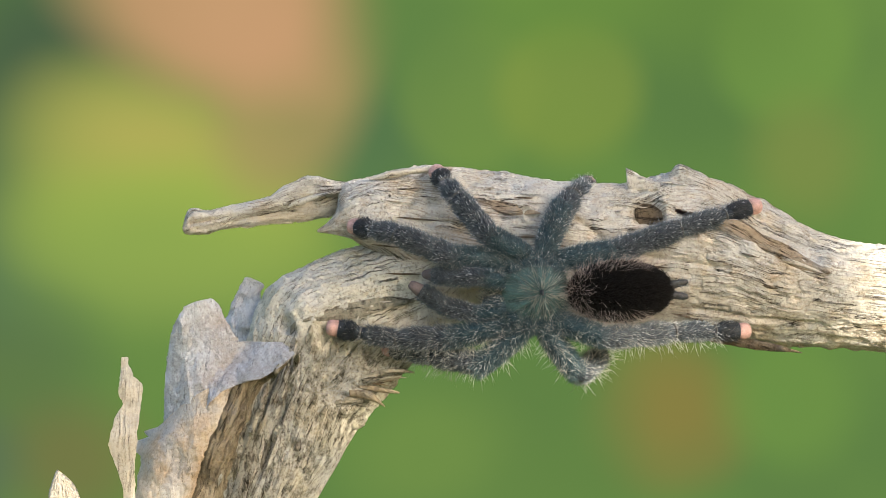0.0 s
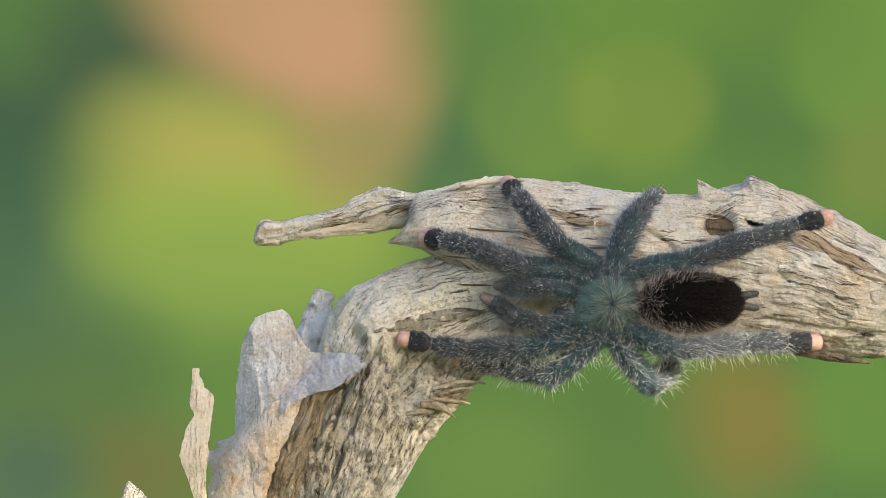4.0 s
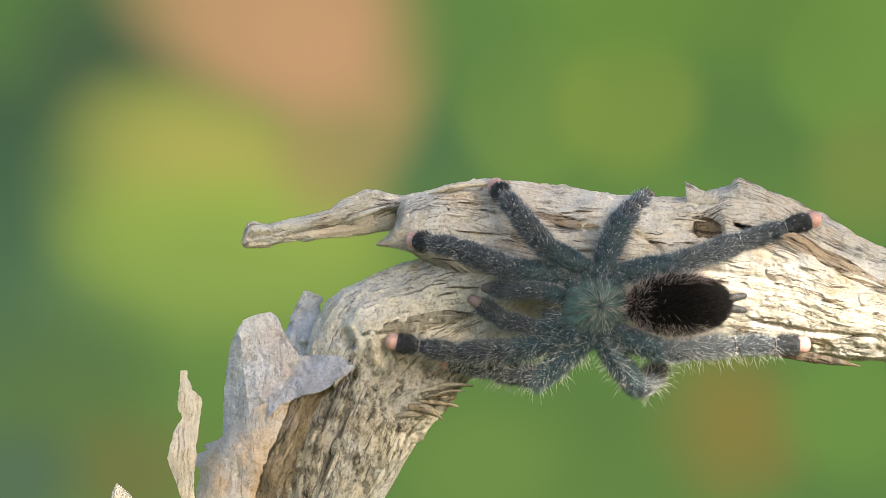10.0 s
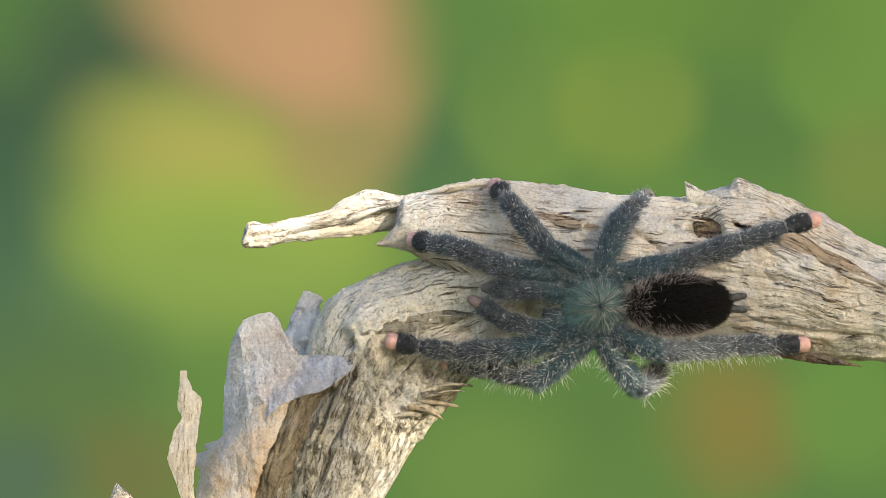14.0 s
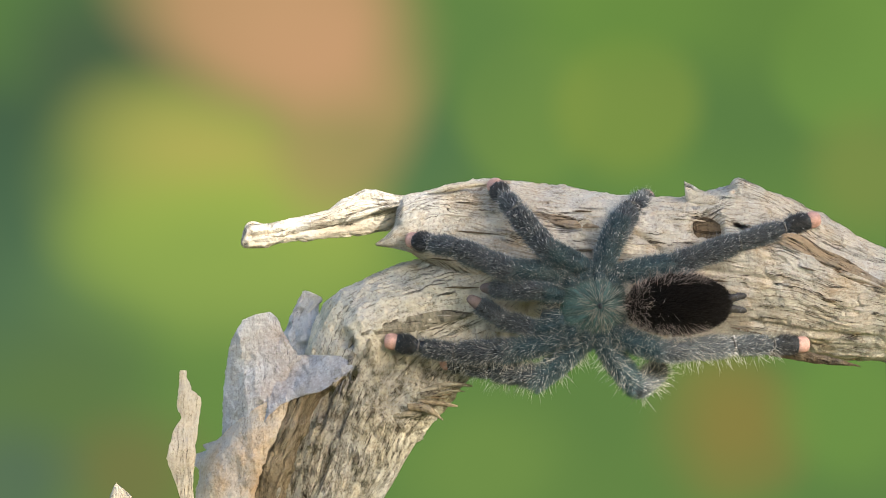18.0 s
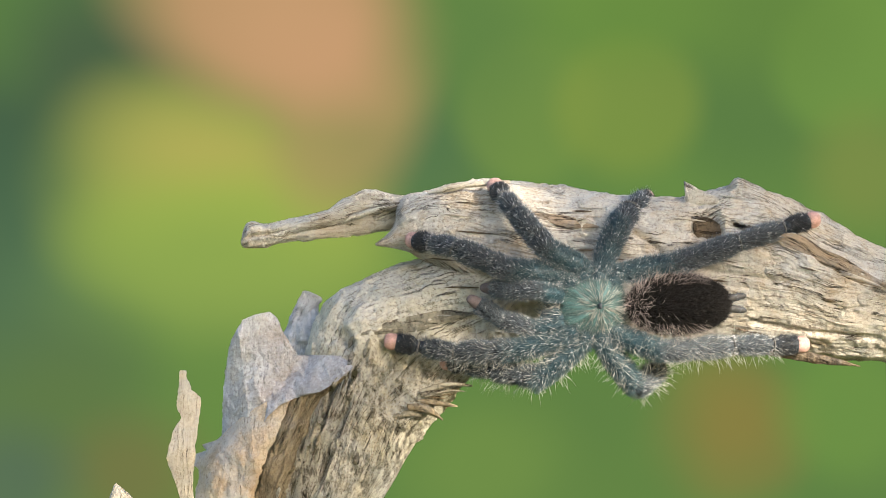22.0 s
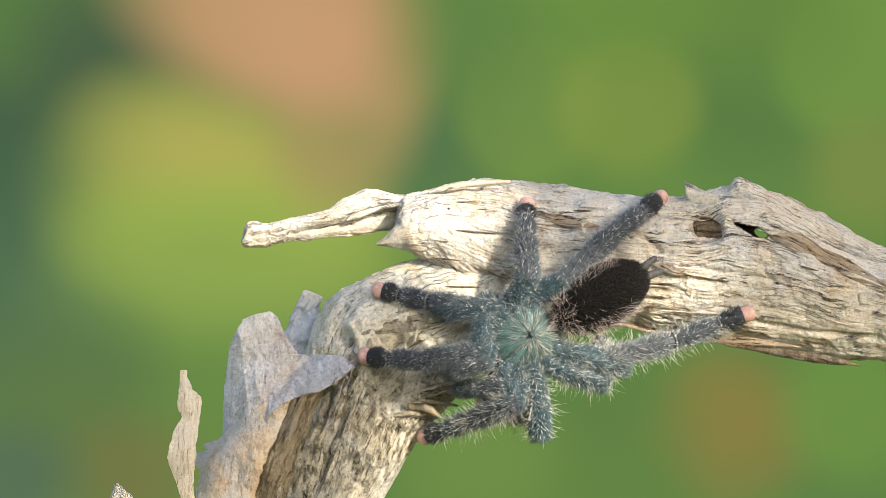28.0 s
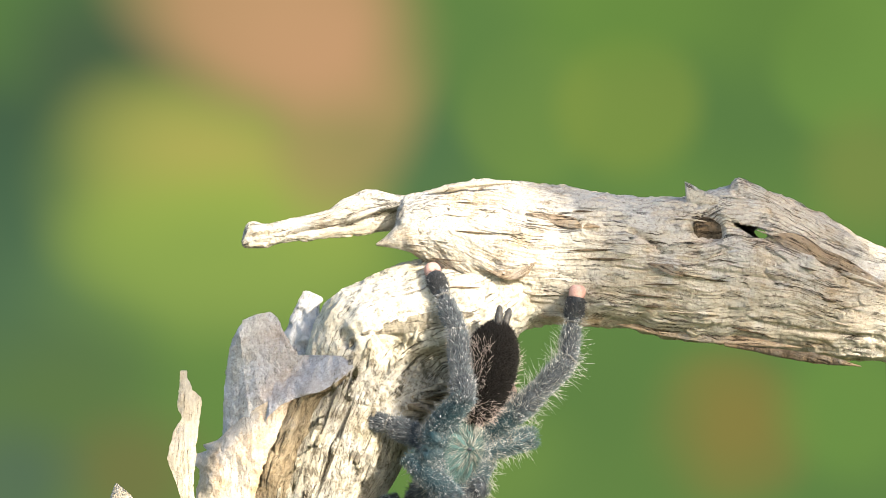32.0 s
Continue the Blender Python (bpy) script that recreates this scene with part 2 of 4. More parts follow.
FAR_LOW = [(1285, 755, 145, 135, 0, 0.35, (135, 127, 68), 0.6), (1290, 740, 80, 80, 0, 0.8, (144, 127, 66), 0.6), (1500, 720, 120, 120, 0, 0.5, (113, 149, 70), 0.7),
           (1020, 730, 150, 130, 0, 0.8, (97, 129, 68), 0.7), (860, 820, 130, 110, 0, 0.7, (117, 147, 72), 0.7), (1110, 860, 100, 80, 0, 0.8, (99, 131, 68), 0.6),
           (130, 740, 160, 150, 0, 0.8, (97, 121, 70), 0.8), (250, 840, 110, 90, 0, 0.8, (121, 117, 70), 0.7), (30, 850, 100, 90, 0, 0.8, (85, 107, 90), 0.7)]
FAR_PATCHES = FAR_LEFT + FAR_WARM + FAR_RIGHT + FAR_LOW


# ---- mesh tools ----
def value_noise(p, seed=0):
    """Smooth noise in -1..1 at the rows of p (n, 3)."""
    i = np.floor(p).astype(np.int64)
    f = p - i
    f = f * f * f * (f * (f * 6 - 15) + 10)
    out = np.zeros(len(p))
    for dx in (0, 1):
        for dy in (0, 1):
            for dz in (0, 1):
                h = (i[:, 0] + dx) * 374761393 + (i[:, 1] + dy) * 668265263 + (i[:, 2] + dz) * 2147483647 + seed * 974711
                h = (h ^ (h >> 13)) * 1274126177
                h = (h ^ (h >> 16)) & 0xFFFF
                w = np.where(dx, f[:, 0], 1 - f[:, 0]) * np.where(dy, f[:, 1], 1 - f[:, 1]) * np.where(dz, f[:, 2], 1 - f[:, 2])
                out += w * (h / 32767.5 - 1)
    return out


def facets(p, seed=0):
    """Noise of flat, creased faces in -1..1."""
    turn = np.array(((0.8, 0.36, -0.48), (-0.6, 0.48, -0.64), (0.0, 0.8, 0.6)))
    p = p @ turn
    i = np.floor(p)
    f = p - i
    e = 2 * f - 1
    eased = 0.5 + 0.5 * np.sign(e) * np.abs(e)
    # undo the easing of value_noise so that it runs straight from node to node
    table = np.linspace(0, 1, 513)
    curve = table ** 3 * (table * (table * 6 - 15) + 10)
    return value_noise(i + np.clip(np.interp(eased, curve, table), 0, 0.9999), seed)


def fractal(p, seed=0, octaves=3):
    return sum(value_noise(p * 2.03 ** o, seed + o) * 0.55 ** o for o in range(octaves))


def glide(rows, count, dense=None):
    """Smooth columns through the rows, at count even steps (or at steps thinned by dense(s))."""
    a = np.array(rows, float)
    mid = (a[:, :2] + a[:, 2:4]) / 2
    s = np.concatenate(([0], np.cumsum(np.linalg.norm(np.diff(mid, axis=0), axis=1) + 1e-6)))
    slope = np.gradient(a, s, axis=0)
    t = np.linspace(0, s[-1], count) if dense is None else dense(s)
    k = np.clip(np.searchsorted(s, t, "right") - 1, 0, len(s) - 2)
    h = (s[k + 1] - s[k])[:, None]
    u = ((t - s[k]) / h[:, 0])[:, None]
    out = ((1 + 2 * u) * (1 - u) ** 2 * a[k] + u * (1 - u) ** 2 * h * slope[k] + u * u * (3 - 2 * u) * a[k + 1] + u * u * (u - 1) * h * slope[k + 1])
    return out, t


def mesh_of(name, verts, faces, uv=None, smooth=True):
    me = bpy.data.meshes.new(name)
    verts, faces = np.asarray(verts, np.float32), np.asarray(faces, np.int32)
    n, k = faces.shape
    me.vertices.add(len(verts))
    me.vertices.foreach_set("co", verts.ravel())
    me.loops.add(n * k)
    me.loops.foreach_set("vertex_index", faces.ravel())
    me.polygons.add(n)
    me.polygons.foreach_set("loop_start", np.arange(0, n * k, k, dtype=np.int32))
    if uv is not None:
        me.uv_layers.new(name="UVMap").data.foreach_set("uv", np.asarray(uv, np.float32)[faces.ravel()].ravel())
    me.polygons.foreach_set("use_smooth", np.full(n, smooth))
    me.update(calc_edges=True)
    me.validate()
    return me


def part_of(name, me, material, parent=None, label=""):
    me.materials.append(material)
    ob = new(name, me)
    if parent:
        ob.parent = parent
    return tagged(ob, label)


def part(name, bm, material, parent=None, label="", smooth=True):
    me = bpy.data.meshes.new(name)
    for f in bm.faces:
        f.smooth = smooth
    bm.to_mesh(me)
    bm.free()
    return part_of(name, me, material, parent, label)


def grid_faces(nu, nv):
    i = np.arange(nu - 1)[:, None] * nv + np.arange(nv - 1)[None]
    return np.stack((i, i + nv, i + nv + 1, i + 1), -1).reshape(-1, 4)


FRONT = {}


def limb(name, rows, nu, nv, material, parent, label="", rough=1.0, seed=0, bumps=(), dense=None, jag=0.0, keep=True, tilt=0.0, fibrous=1.0, lens=0.0, crease=0.0, holes=()):
    """A grown or split piece of wood. rows: its two outlines and its depth: (x0, y0, x1, y1, half depth, middle depth)."""
    r, s = glide(rows, nu, dense)
    nu = len(s)
    a, b, hd, dc = r[:, :2], r[:, 2:4], np.maximum(r[:, 4], 0.5), r[:, 5]
    c, half = (a + b) / 2, (a - b) / 2
    th = np.linspace(0, 2 * math.pi, nv) + math.pi / 2
    co, si = np.cos(th)[None], np.sin(th)[None]
    hw = np.linalg.norm(half, axis=1) + 1e-6
    hat = half / hw[:, None]
    mean = (hw + hd) / 2
    px = c[:, :1] + half[:, :1] * co
    py = c[:, 1:] + half[:, 1:] * co
    d = dc[:, None] + hd[:, None] * si * np.abs(si) ** lens + tilt * hw[:, None] * co
    nn, ny = co / hw[:, None], si / hd[:, None] * np.ones_like(co)
    ln = np.sqrt(nn * nn + ny * ny)
    nn, ny = nn / ln, ny / ln
    # relief: slow swelling, ridges along the grain, deep checks
    q = np.stack(np.broadcast_arrays(s[:, None] / 60.0, co * mean[:, None] / 60.0, si * mean[:, None] / 60.0), -1).reshape(-1, 3)
    slow = fractal(q, seed, 3)
    warp = value_noise(q * 2.2, seed + 40)
    g = np.stack((q[:, 0] * 0.5, q[:, 1] * 5.5 + warp * 0.45, q[:, 2] * 5.5), -1)
    ridge = fractal(g, seed + 11, 3)
    crack = np.clip(1 - np.abs(value_noise(g * (0.9, 0.75, 0.75), seed + 23)) / 0.055, 0, 1) * np.clip(value_noise(q * 1.3, seed + 31) * 3 + 0.4, 0, 1)
    grit = value_noise(q * (9, 14, 14), seed + 51)
    knots = fractal(q * (2.6, 2.6, 2.6), seed + 61, 3)
    h = (slow * 3.5 + knots * 2.2 + (ridge * 1.7 - crack * 6.0) * fibrous + grit * 0.9) * rough
    if crease:
        h = h + crease * (facets(q * 1.5, seed + 81) + 0.5 * facets(q * 3.7, seed + 91) + 0.25 * facets(q * 9, seed + 95))
    small = np.minimum(1.0, np.repeat(np.minimum(hw, hd * 1.5), nv) / 25.0)
    h = (h * small).reshape(nu, nv)
    for bx, by, br, bh in bumps:
        w = np.exp(-(((px - bx) ** 2 + (py - by) ** 2) / br ** 2) ** (2 if bh < 0 else 1)) * (si < 0)
        h = h + w * bh * (1 + 0.35 * ridge.reshape(nu, nv) * (bh > 0))
    px, py, d = px + hat[:, :1] * nn * h, py + hat[:, 1:] * nn * h, d + ny * h
    if jag:
        fall = np.clip(1 - s / (jag * 3), 0, 1)[:, None] ** 2
        tooth = value_noise(np.stack((np.cos(th) * 3.1, np.sin(th) * 3.1, np.full(nv, seed + 0.5)), -1), seed + 77)[None] * jag
        t0 = (c[1] - c[0]) / (np.linalg.norm(c[1] - c[0]) + 1e-6)
        px, py = px + t0[0] * tooth * fall, py + t0[1] * tooth * fall
    for end in (0, -1):
        px[end], py[end], d[end] = px[end].mean(), py[end].mean(), d[end].mean()
    k = (DIST + d / SCALE) / DIST
    v = np.stack(((px - 784) / SCALE * k, d / SCALE, EYE + (441 - py) / SCALE * k), -1).reshape(-1, 3)
    uv = np.stack(np.broadcast_arrays(s[:, None] / SCALE, (th[None] - math.pi / 2) * np.median(mean) / SCALE), -1).reshape(-1, 2)
    if keep:
        for X, Y, D in zip((px.ravel() // 8).astype(int), (py.ravel() // 8).astype(int), d.ravel()):
            if D < FRONT.get((X, Y), 1e9):
                FRONT[(X, Y)] = D
    faces = grid_faces(nu, nv)
    mx, my = px.ravel()[faces].mean(1), py.ravel()[faces].mean(1)
    front = np.broadcast_to(si, px.shape).ravel()[faces].mean(1) < 0
    for cx, cy, rx, ry, lean, face in holes:
        u, w = (mx - cx) * math.cos(lean) + (my - cy) * math.sin(lean), (my - cy) * math.cos(lean) - (mx - cx) * math.sin(lean)
        gone = (u / rx) ** 2 + (w / (ry * (1 + 0.3 * np.sin(u * 0.09)))) ** 2 < 1
        faces, mx, my, front = (z[~(gone & (front == face))] for z in (faces, mx, my, front))
    return part_of(name, mesh_of(name, v, faces, uv), material, parent, label)


def sheet(name, rows, depth, thick, material, parent, label="", seed=0, nu=200, nv=120, ragged=2.5, crease=5.0):
    """A broken plate of wood. rows: its two edges from top to bottom (x0, y0, x1, y1); depth(x, y): its folded face; it thins towards its edges."""
    a = np.array(rows, float)
    t = np.linspace(0, len(a) - 1, nu)
    r = np.stack([np.interp(t, np.arange(len(a)), a[:, k]) for k in range(4)], -1)
    e = np.stack((t * 1.3, np.full(nu, seed + 0.3), np.zeros(nu)), -1)
    for k, way in ((0, -1), (2, 1)):
        r[:, k] += way * ragged * (value_noise(e + k, seed) + 0.6 * value_noise(e * 3.1 + k, seed + 1))
    u = np.linspace(0, 1, nv)[None]
    px, py = r[:, :1] + (r[:, 2:3] - r[:, :1]) * u, r[:, 1:2] + (r[:, 3:] - r[:, 1:2]) * u
    q = np.stack((px / 60, py / 60, np.full_like(px, seed * 0.37)), -1).reshape(-1, 3)
    h = crease * (facets(q * 1.4, seed + 3) + 0.5 * facets(q * 3.3, seed + 5) + 0.2 * facets(q * 8, seed + 7)) + 0.8 * fractal(q * (7, 3, 3), seed + 9, 3)
    rim = np.minimum(np.minimum(u, 1 - u) * (r[:, 2:3] - r[:, :1]), np.minimum(t, len(a) - 1 - t)[:, None] * 20 + 1)
    body = thick * np.clip(rim / (2.0 * thick), 0.05, 1) ** 0.6
    d = depth(px, py) + h.reshape(px.shape)
    layers = []
    for dd in (d - body / 2, d + body / 2):
        k = (DIST + dd / SCALE) / DIST
        layers.append(np.stack(((px - 784) / SCALE * k, dd / SCALE, EYE + (441 - py) / SCALE * k), -1).reshape(-1, 3))
    for X, Y, D in zip((px.ravel() // 8).astype(int), (py.ravel() // 8).astype(int), (d - body / 2).ravel()):
        FRONT[(X, Y)] = min(D, FRONT.get((X, Y), 1e9))
    n = nu * nv
    f = grid_faces(nu, nv)
    i = np.arange(n).reshape(nu, nv)
    loop = np.concatenate((i[0], i[1:, -1], i[-1, -2::-1], i[-2:0:-1, 0]))
    nxt = np.roll(loop, -1)
    faces = np.concatenate((f, f[:, ::-1] + n, np.stack((loop, nxt, nxt + n, loop + n), -1)))
    uv = np.tile(np.stack((py.ravel(), px.ravel()), -1) / SCALE, (2, 1))
    me = mesh_of(name, np.concatenate(layers), faces, uv)
    me.transform(Matrix.Translation(-parent.location))
    return part_of(name, me, material, parent, label)


# ---- the dead tree ----
ground_bm = bmesh.new()
bmesh.ops.create_grid(ground_bm, x_segments=8, y_segments=8, size=300.0)
tagged(part("ground", ground_bm, ground_material()), "green grassy ground beneath the dead limb", "ground", kind="structure")

# Glowing screen with the light of far foliage painted on it.
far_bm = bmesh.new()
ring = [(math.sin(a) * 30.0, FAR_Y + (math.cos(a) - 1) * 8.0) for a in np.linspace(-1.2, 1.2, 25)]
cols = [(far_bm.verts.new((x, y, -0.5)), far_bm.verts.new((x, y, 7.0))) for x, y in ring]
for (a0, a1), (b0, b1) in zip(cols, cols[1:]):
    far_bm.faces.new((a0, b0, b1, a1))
tagged(part("backdrop", far_bm, distance_material()), "glowing backdrop of far green foliage, its sun, shade and blur painted in", "foliage", kind="structure")

tree = tagged(new("dead_tree"), "weathered pale dead tree limb with a broken, splintered end", "dead tree")
tree.location = place(500, 9441, 0)
tree_back = Matrix.Translation(-tree.location)


def wood_part(*a, **k):
    ob = limb(*a, **k)
    ob.data.transform(tree_back)
    return ob


LIMB = [(2600, 640, 2602, 650, 5, 40), (2560, 560, 2560, 700, 60, 40), (2100, 500, 2100, 680, 85, 20), (1700, 462, 1700, 650, 95, 0),
        (1568, 437, 1568, 640, 100, 0), (1480, 397, 1485, 638, 108, 0), (1400, 353, 1400, 626, 115, 0), (1310, 327, 1305, 612, 118, 0),
        (1215, 347, 1205, 600, 112, 0)]
LIMB += [(1100, 347, 1105, 580, 108, 0), (1005, 333, 1015, 574, 104, 0), (915, 320, 925, 566, 100, 0),
        (860, 318, 865, 545, 96, 0), (800, 325, 806, 505, 84, -4), (752, 337, 762, 468, 66, -12), (716, 350, 732, 452, 50, -20),
        (703, 374, 708, 438, 38, -24), (700, 392, 694, 436, 26, -26), (696, 405, 690, 434, 15, -27)]
BULGES = ((1035, 400, 18, 14), (1110, 440, 22, 12), (1200, 478, 24, 13), (900, 476, 34, 11), (878, 490, 11, -15), (1253, 406, 27, -26), (1330, 408, 34, -6),
          (1435, 455, 18, 7), (1040, 408, 8, -9))


def groove(points, depth, wide=6):
    """Hollows along a line of the plan: a check in the wood."""
    out = []
    for (x0, y0), (x1, y1) in zip(points, points[1:]):
        n = max(1, int(math.hypot(x1 - x0, y1 - y0) / (wide * 0.5)))
        out += [(x0 + (x1 - x0) * i / n, y0 + (y1 - y0) * i / n + 2 * math.sin(x0 + i * 1.7), wide, -0.45 * depth) for i in range(n)]
    return tuple(out)


BULGES += groove([(1290, 392), (1365, 422), (1430, 446), (1500, 486), (1570, 512)], 6, 6) + groove([(985, 396), (1060, 411)], 7, 5) \
    + groove([(1112, 408), (1150, 426), (1172, 446)], 7, 5) + groove([(930, 375), (1010, 390)], 5, 5) + groove([(1180, 450), (1260, 480), (1400, 500)], 4, 5) \
    + groove([(1050, 560), (1150, 588), (1260, 603)], 6, 5) + groove([(1330, 570), (1440, 590), (1560, 600)], 5, 5) + groove([(760, 340), (830, 333), (900, 334)], 5, 4)


def limb_steps(s):
    return np.concatenate((np.linspace(0, s[3], 50, endpoint=False), np.linspace(s[3], s[-1], 560)))


def stem_steps(s):
    return np.concatenate((np.linspace(0, s[7], 330, endpoint=False), np.linspace(s[7], s[-1], 90)))


wood_part("limb", LIMB, 0, 320, WOOD, tree, "", 1.0, 3, dense=limb_steps, bumps=BULGES,
          holes=((1330, 408, 33, 8, 0.36, True), (1347, 413, 12, 9, 0.36, False)))
STEM = [(1120, 440, 1120, 520, 30, 0), (1010, 400, 1015, 560, 70, 0), (915, 405, 935, 585, 84, 0), (815, 445, 885, 632, 94, 0), (735, 464, 835, 668, 97, 0),
        (645, 494, 803, 706, 95, 0), (580, 540, 768, 752, 95, 0), (540, 620, 735, 790, 95, 5), (510, 730, 705, 838, 95, 10), (480, 850, 660, 905, 95, 15)]
STEM += [(420, 1000, 620, 1010, 105, 30), (250, 1180, 620, 1190, 140, 60), (180, 1500, 640, 1500, 210, 80), (150, 3000, 700, 3000, 260, 80),
        (60, 7500, 900, 7500, 400, 80), (-150, 9300, 1150, 9300, 620, 80), (-200, 9500, 1200, 9500, 650, 80)]
wood_part("stem", STEM, 0, 300, WOOD_STEM, tree, "rough pitted stem below the bend", 1.5, 5, dense=stem_steps, fibrous=0.4, crease=4.0,
          bumps=((640, 590, 40, 9), (612, 598, 14, -14), (620, 610, 8, -12), (592, 650, 6, -24), (596, 668, 6, -24), (603, 690, 6, -28), (607, 712, 7, -30), (604, 735, 6, -28), (596, 760, 6, -24), (590, 790, 7, -24),
                 (598, 815, 7, -14), (712, 640, 42, -30), (692, 700, 40, -24), (775, 655, 36, -30), (650, 780, 30, 8), (560, 800, 16, -10), (520, 860, 18, -14)))
wood_part("spike", [(664, 432, 667, 436, 2, -40), (688, 413, 698, 440, 12, -48), (714, 380, 728, 448, 24, -50), (760, 352, 765, 458, 34, -50), (830, 345, 830, 480, 40, -50)],
          110, 90, WOOD, tree, "", 0.8, 15, lens=0.5)
wood_part("tongue", [(426, 429, 430, 438, 6, 5), (434, 404, 446, 440, 14, 5), (478, 396, 486, 432, 18, 5), (530, 384, 540, 410, 20, 4), (580, 368, 588, 402, 22, 2),
                     (610, 350, 616, 396, 24, 0), (658, 336, 662, 380, 26, -2), (692, 344, 696, 372, 26, -4), (730, 346, 734, 372, 30, -8), (790, 334, 795, 380, 36, -12)],
          240, 120, WOOD, tree, "split grey tongue of wood", 0.9, 21, lens=0.3, crease=2.5, bumps=groove([(634, 347), (680, 350), (730, 353)], 9, 4) + groove([(440, 420), (500, 410)], 5, 4))
wood_part("tongue_plank", [(446, 428, 450, 440, 6, 8), (490, 414, 494, 431, 10, 8), (546, 400, 552, 427, 13, 8), (600, 388, 606, 422, 14, 9), (655, 370, 662, 413, 15, 10),
                           (696, 362, 704, 403, 14, 11), (708, 366, 714, 394, 8, 12), (712, 374, 715, 386, 3, 12)],
          170, 80, WOOD_TAN, tree, "tan plank of bare wood under the tongue", 0.9, 23, lens=0.2, crease=2.0)
wood_part("strip", [(612, 391, 615, 394, 1, -22), (622, 381, 630, 390, 4, -27), (640, 374, 650, 382, 5, -30), (668, 367, 672, 374, 4, -32), (700, 361, 704, 366, 3, -33),
                    (722, 358, 724, 361, 1, -30)], 120, 40, WOOD, tree, "pale raised strip of grain", 0.5, 27, lens=0.5)
wood_part("ridge_strip", [(756, 341, 758, 344, 1, -50), (780, 331, 783, 342, 5, -58), (820, 323, 822, 334, 6, -66), (862, 320, 862, 330, 5, -72), (905, 319, 905, 326, 2, -76)],
          110, 36, WOOD_TAN, tree, "split tan strip along the top", 0.9, 29, lens=0.5)
wood_part("horn", [(1211, 321, 1213, 330, 3, -40), (1214, 322, 1216, 366, 7, -46), (1236, 333, 1230, 368, 9, -54), (1256, 341, 1250, 368, 7, -62), (1274, 350, 1270, 364, 3, -70)],
          90, 70, WOOD, tree, "broken horn of splintered wood", 1.0, 33, jag=4, lens=0.5)
wood_part("crest", [(1283, 338, 1285, 346, 4, -30), (1294, 324, 1296, 360, 14, -34), (1312, 319, 1318, 380, 22, -36), (1352, 336, 1352, 400, 30, -38), (1410, 364, 1404, 430, 30, -42),
                    (1470, 396, 1462, 460, 24, -50), (1540, 436, 1530, 490, 10, -66)], 160, 90, WOOD, tree, "worn crest of the limb", 1.0, 35, jag=5)
wood_part("underside_strip", [(1280, 606, 1280, 612, 2, -60), (1380, 618, 1380, 632, 7, -62), (1440, 626, 1442, 642, 8, -62), (1500, 640, 1502, 648, 4, -62), (1525, 648, 1525, 650, 1, -62)],
          110, 40, WOOD_BROWN, tree, "torn strip of dark bark", 1.2, 37, lens=0.5)


def plane(p, q, r):
    """The slope through three points (x, y, depth)."""
    return np.linalg.solve(np.array([(x, y, 1.0) for x, y, _ in (p, q, r)]), np.array([d for _, _, d in (p, q, r)]))


LIP = plane((472, 702, -152), (532, 640, -132), (622, 652, -222))


def blade_depth(x, y):
    """The upright blade, with a ridge down its face, and the lip that flares from it towards the front."""
    blade = -160 + 0.42 * np.clip(x - 452, 0, None) + 0.75 * np.clip(425 - x + 0.12 * (y - 600), 0, None) + 0.10 * np.clip(452 - x, 0, None) + 5 * np.sin((x + 0.6 * y) / 21.0)
    lip = LIP[0] * x + LIP[1] * y + LIP[2] + 7 * np.sin((x - 470) / 150 * math.pi)
    lip = np.where(y > 622, np.maximum(lip, -224), 0.0) + 2.2 * np.clip(476 - x, 0, None)
    k = np.clip(0.5 + (lip - blade) / 28, 0, 1)
    return lip + (blade - lip) * k - 14 * k * (1 - k)


def foot_depth(x, y):
    """The bare foot bulges forward below the fold."""
    axis = 486 - 0.46 * (y - 712)
    fold = np.clip((y - 706 - np.clip(500 - x, 0, 110) * 0.5) / 70, 0, 1)
    return -176 - 22 * fold * fold * (3 - 2 * fold) + 0.012 * (x - axis) ** 2 + 4 * np.sin((x + 0.5 * y) / 13.0)


sheet("grey_blade", [(452, 557, 478, 552), (430, 567, 493, 563), (421, 580, 498, 578), (411, 602, 508, 598), (406, 620, 520, 616), (403, 632, 526, 628), (402, 640, 604, 630), (400, 650, 618, 641),
                     (399, 662, 625, 651), (398, 674, 608, 668), (397, 690, 590, 680), (396, 706, 566, 694), (395, 724, 520, 706), (394, 744, 500, 716), (393, 765, 476, 735), (394, 785, 455, 770)],
      blade_depth, 9, WOOD_SHARD, tree, "silver-grey broken blade with a flared lip", 41, 320, 240, 1.6, 10.0)
sheet("tan_foot", [(506, 701, 522, 702), (474, 710, 516, 712), (448, 724, 509, 726), (424, 742, 500, 748), (402, 760, 490, 772), (384, 779, 480, 792), (360, 787, 475, 806), (366, 797, 470, 818), (340, 806, 465, 830),
                   (334, 816, 461, 842), (352, 830, 457, 854), (354, 848, 454, 866), (347, 868, 450, 884), (342, 900, 444, 910), (322, 1050, 430, 1050), (310, 1250, 460, 1250)],
      foot_depth, 12, WOOD_FOOT, tree, "smooth bare tan foot of the shard", 43, 320, 150, 2.2, 9.0)
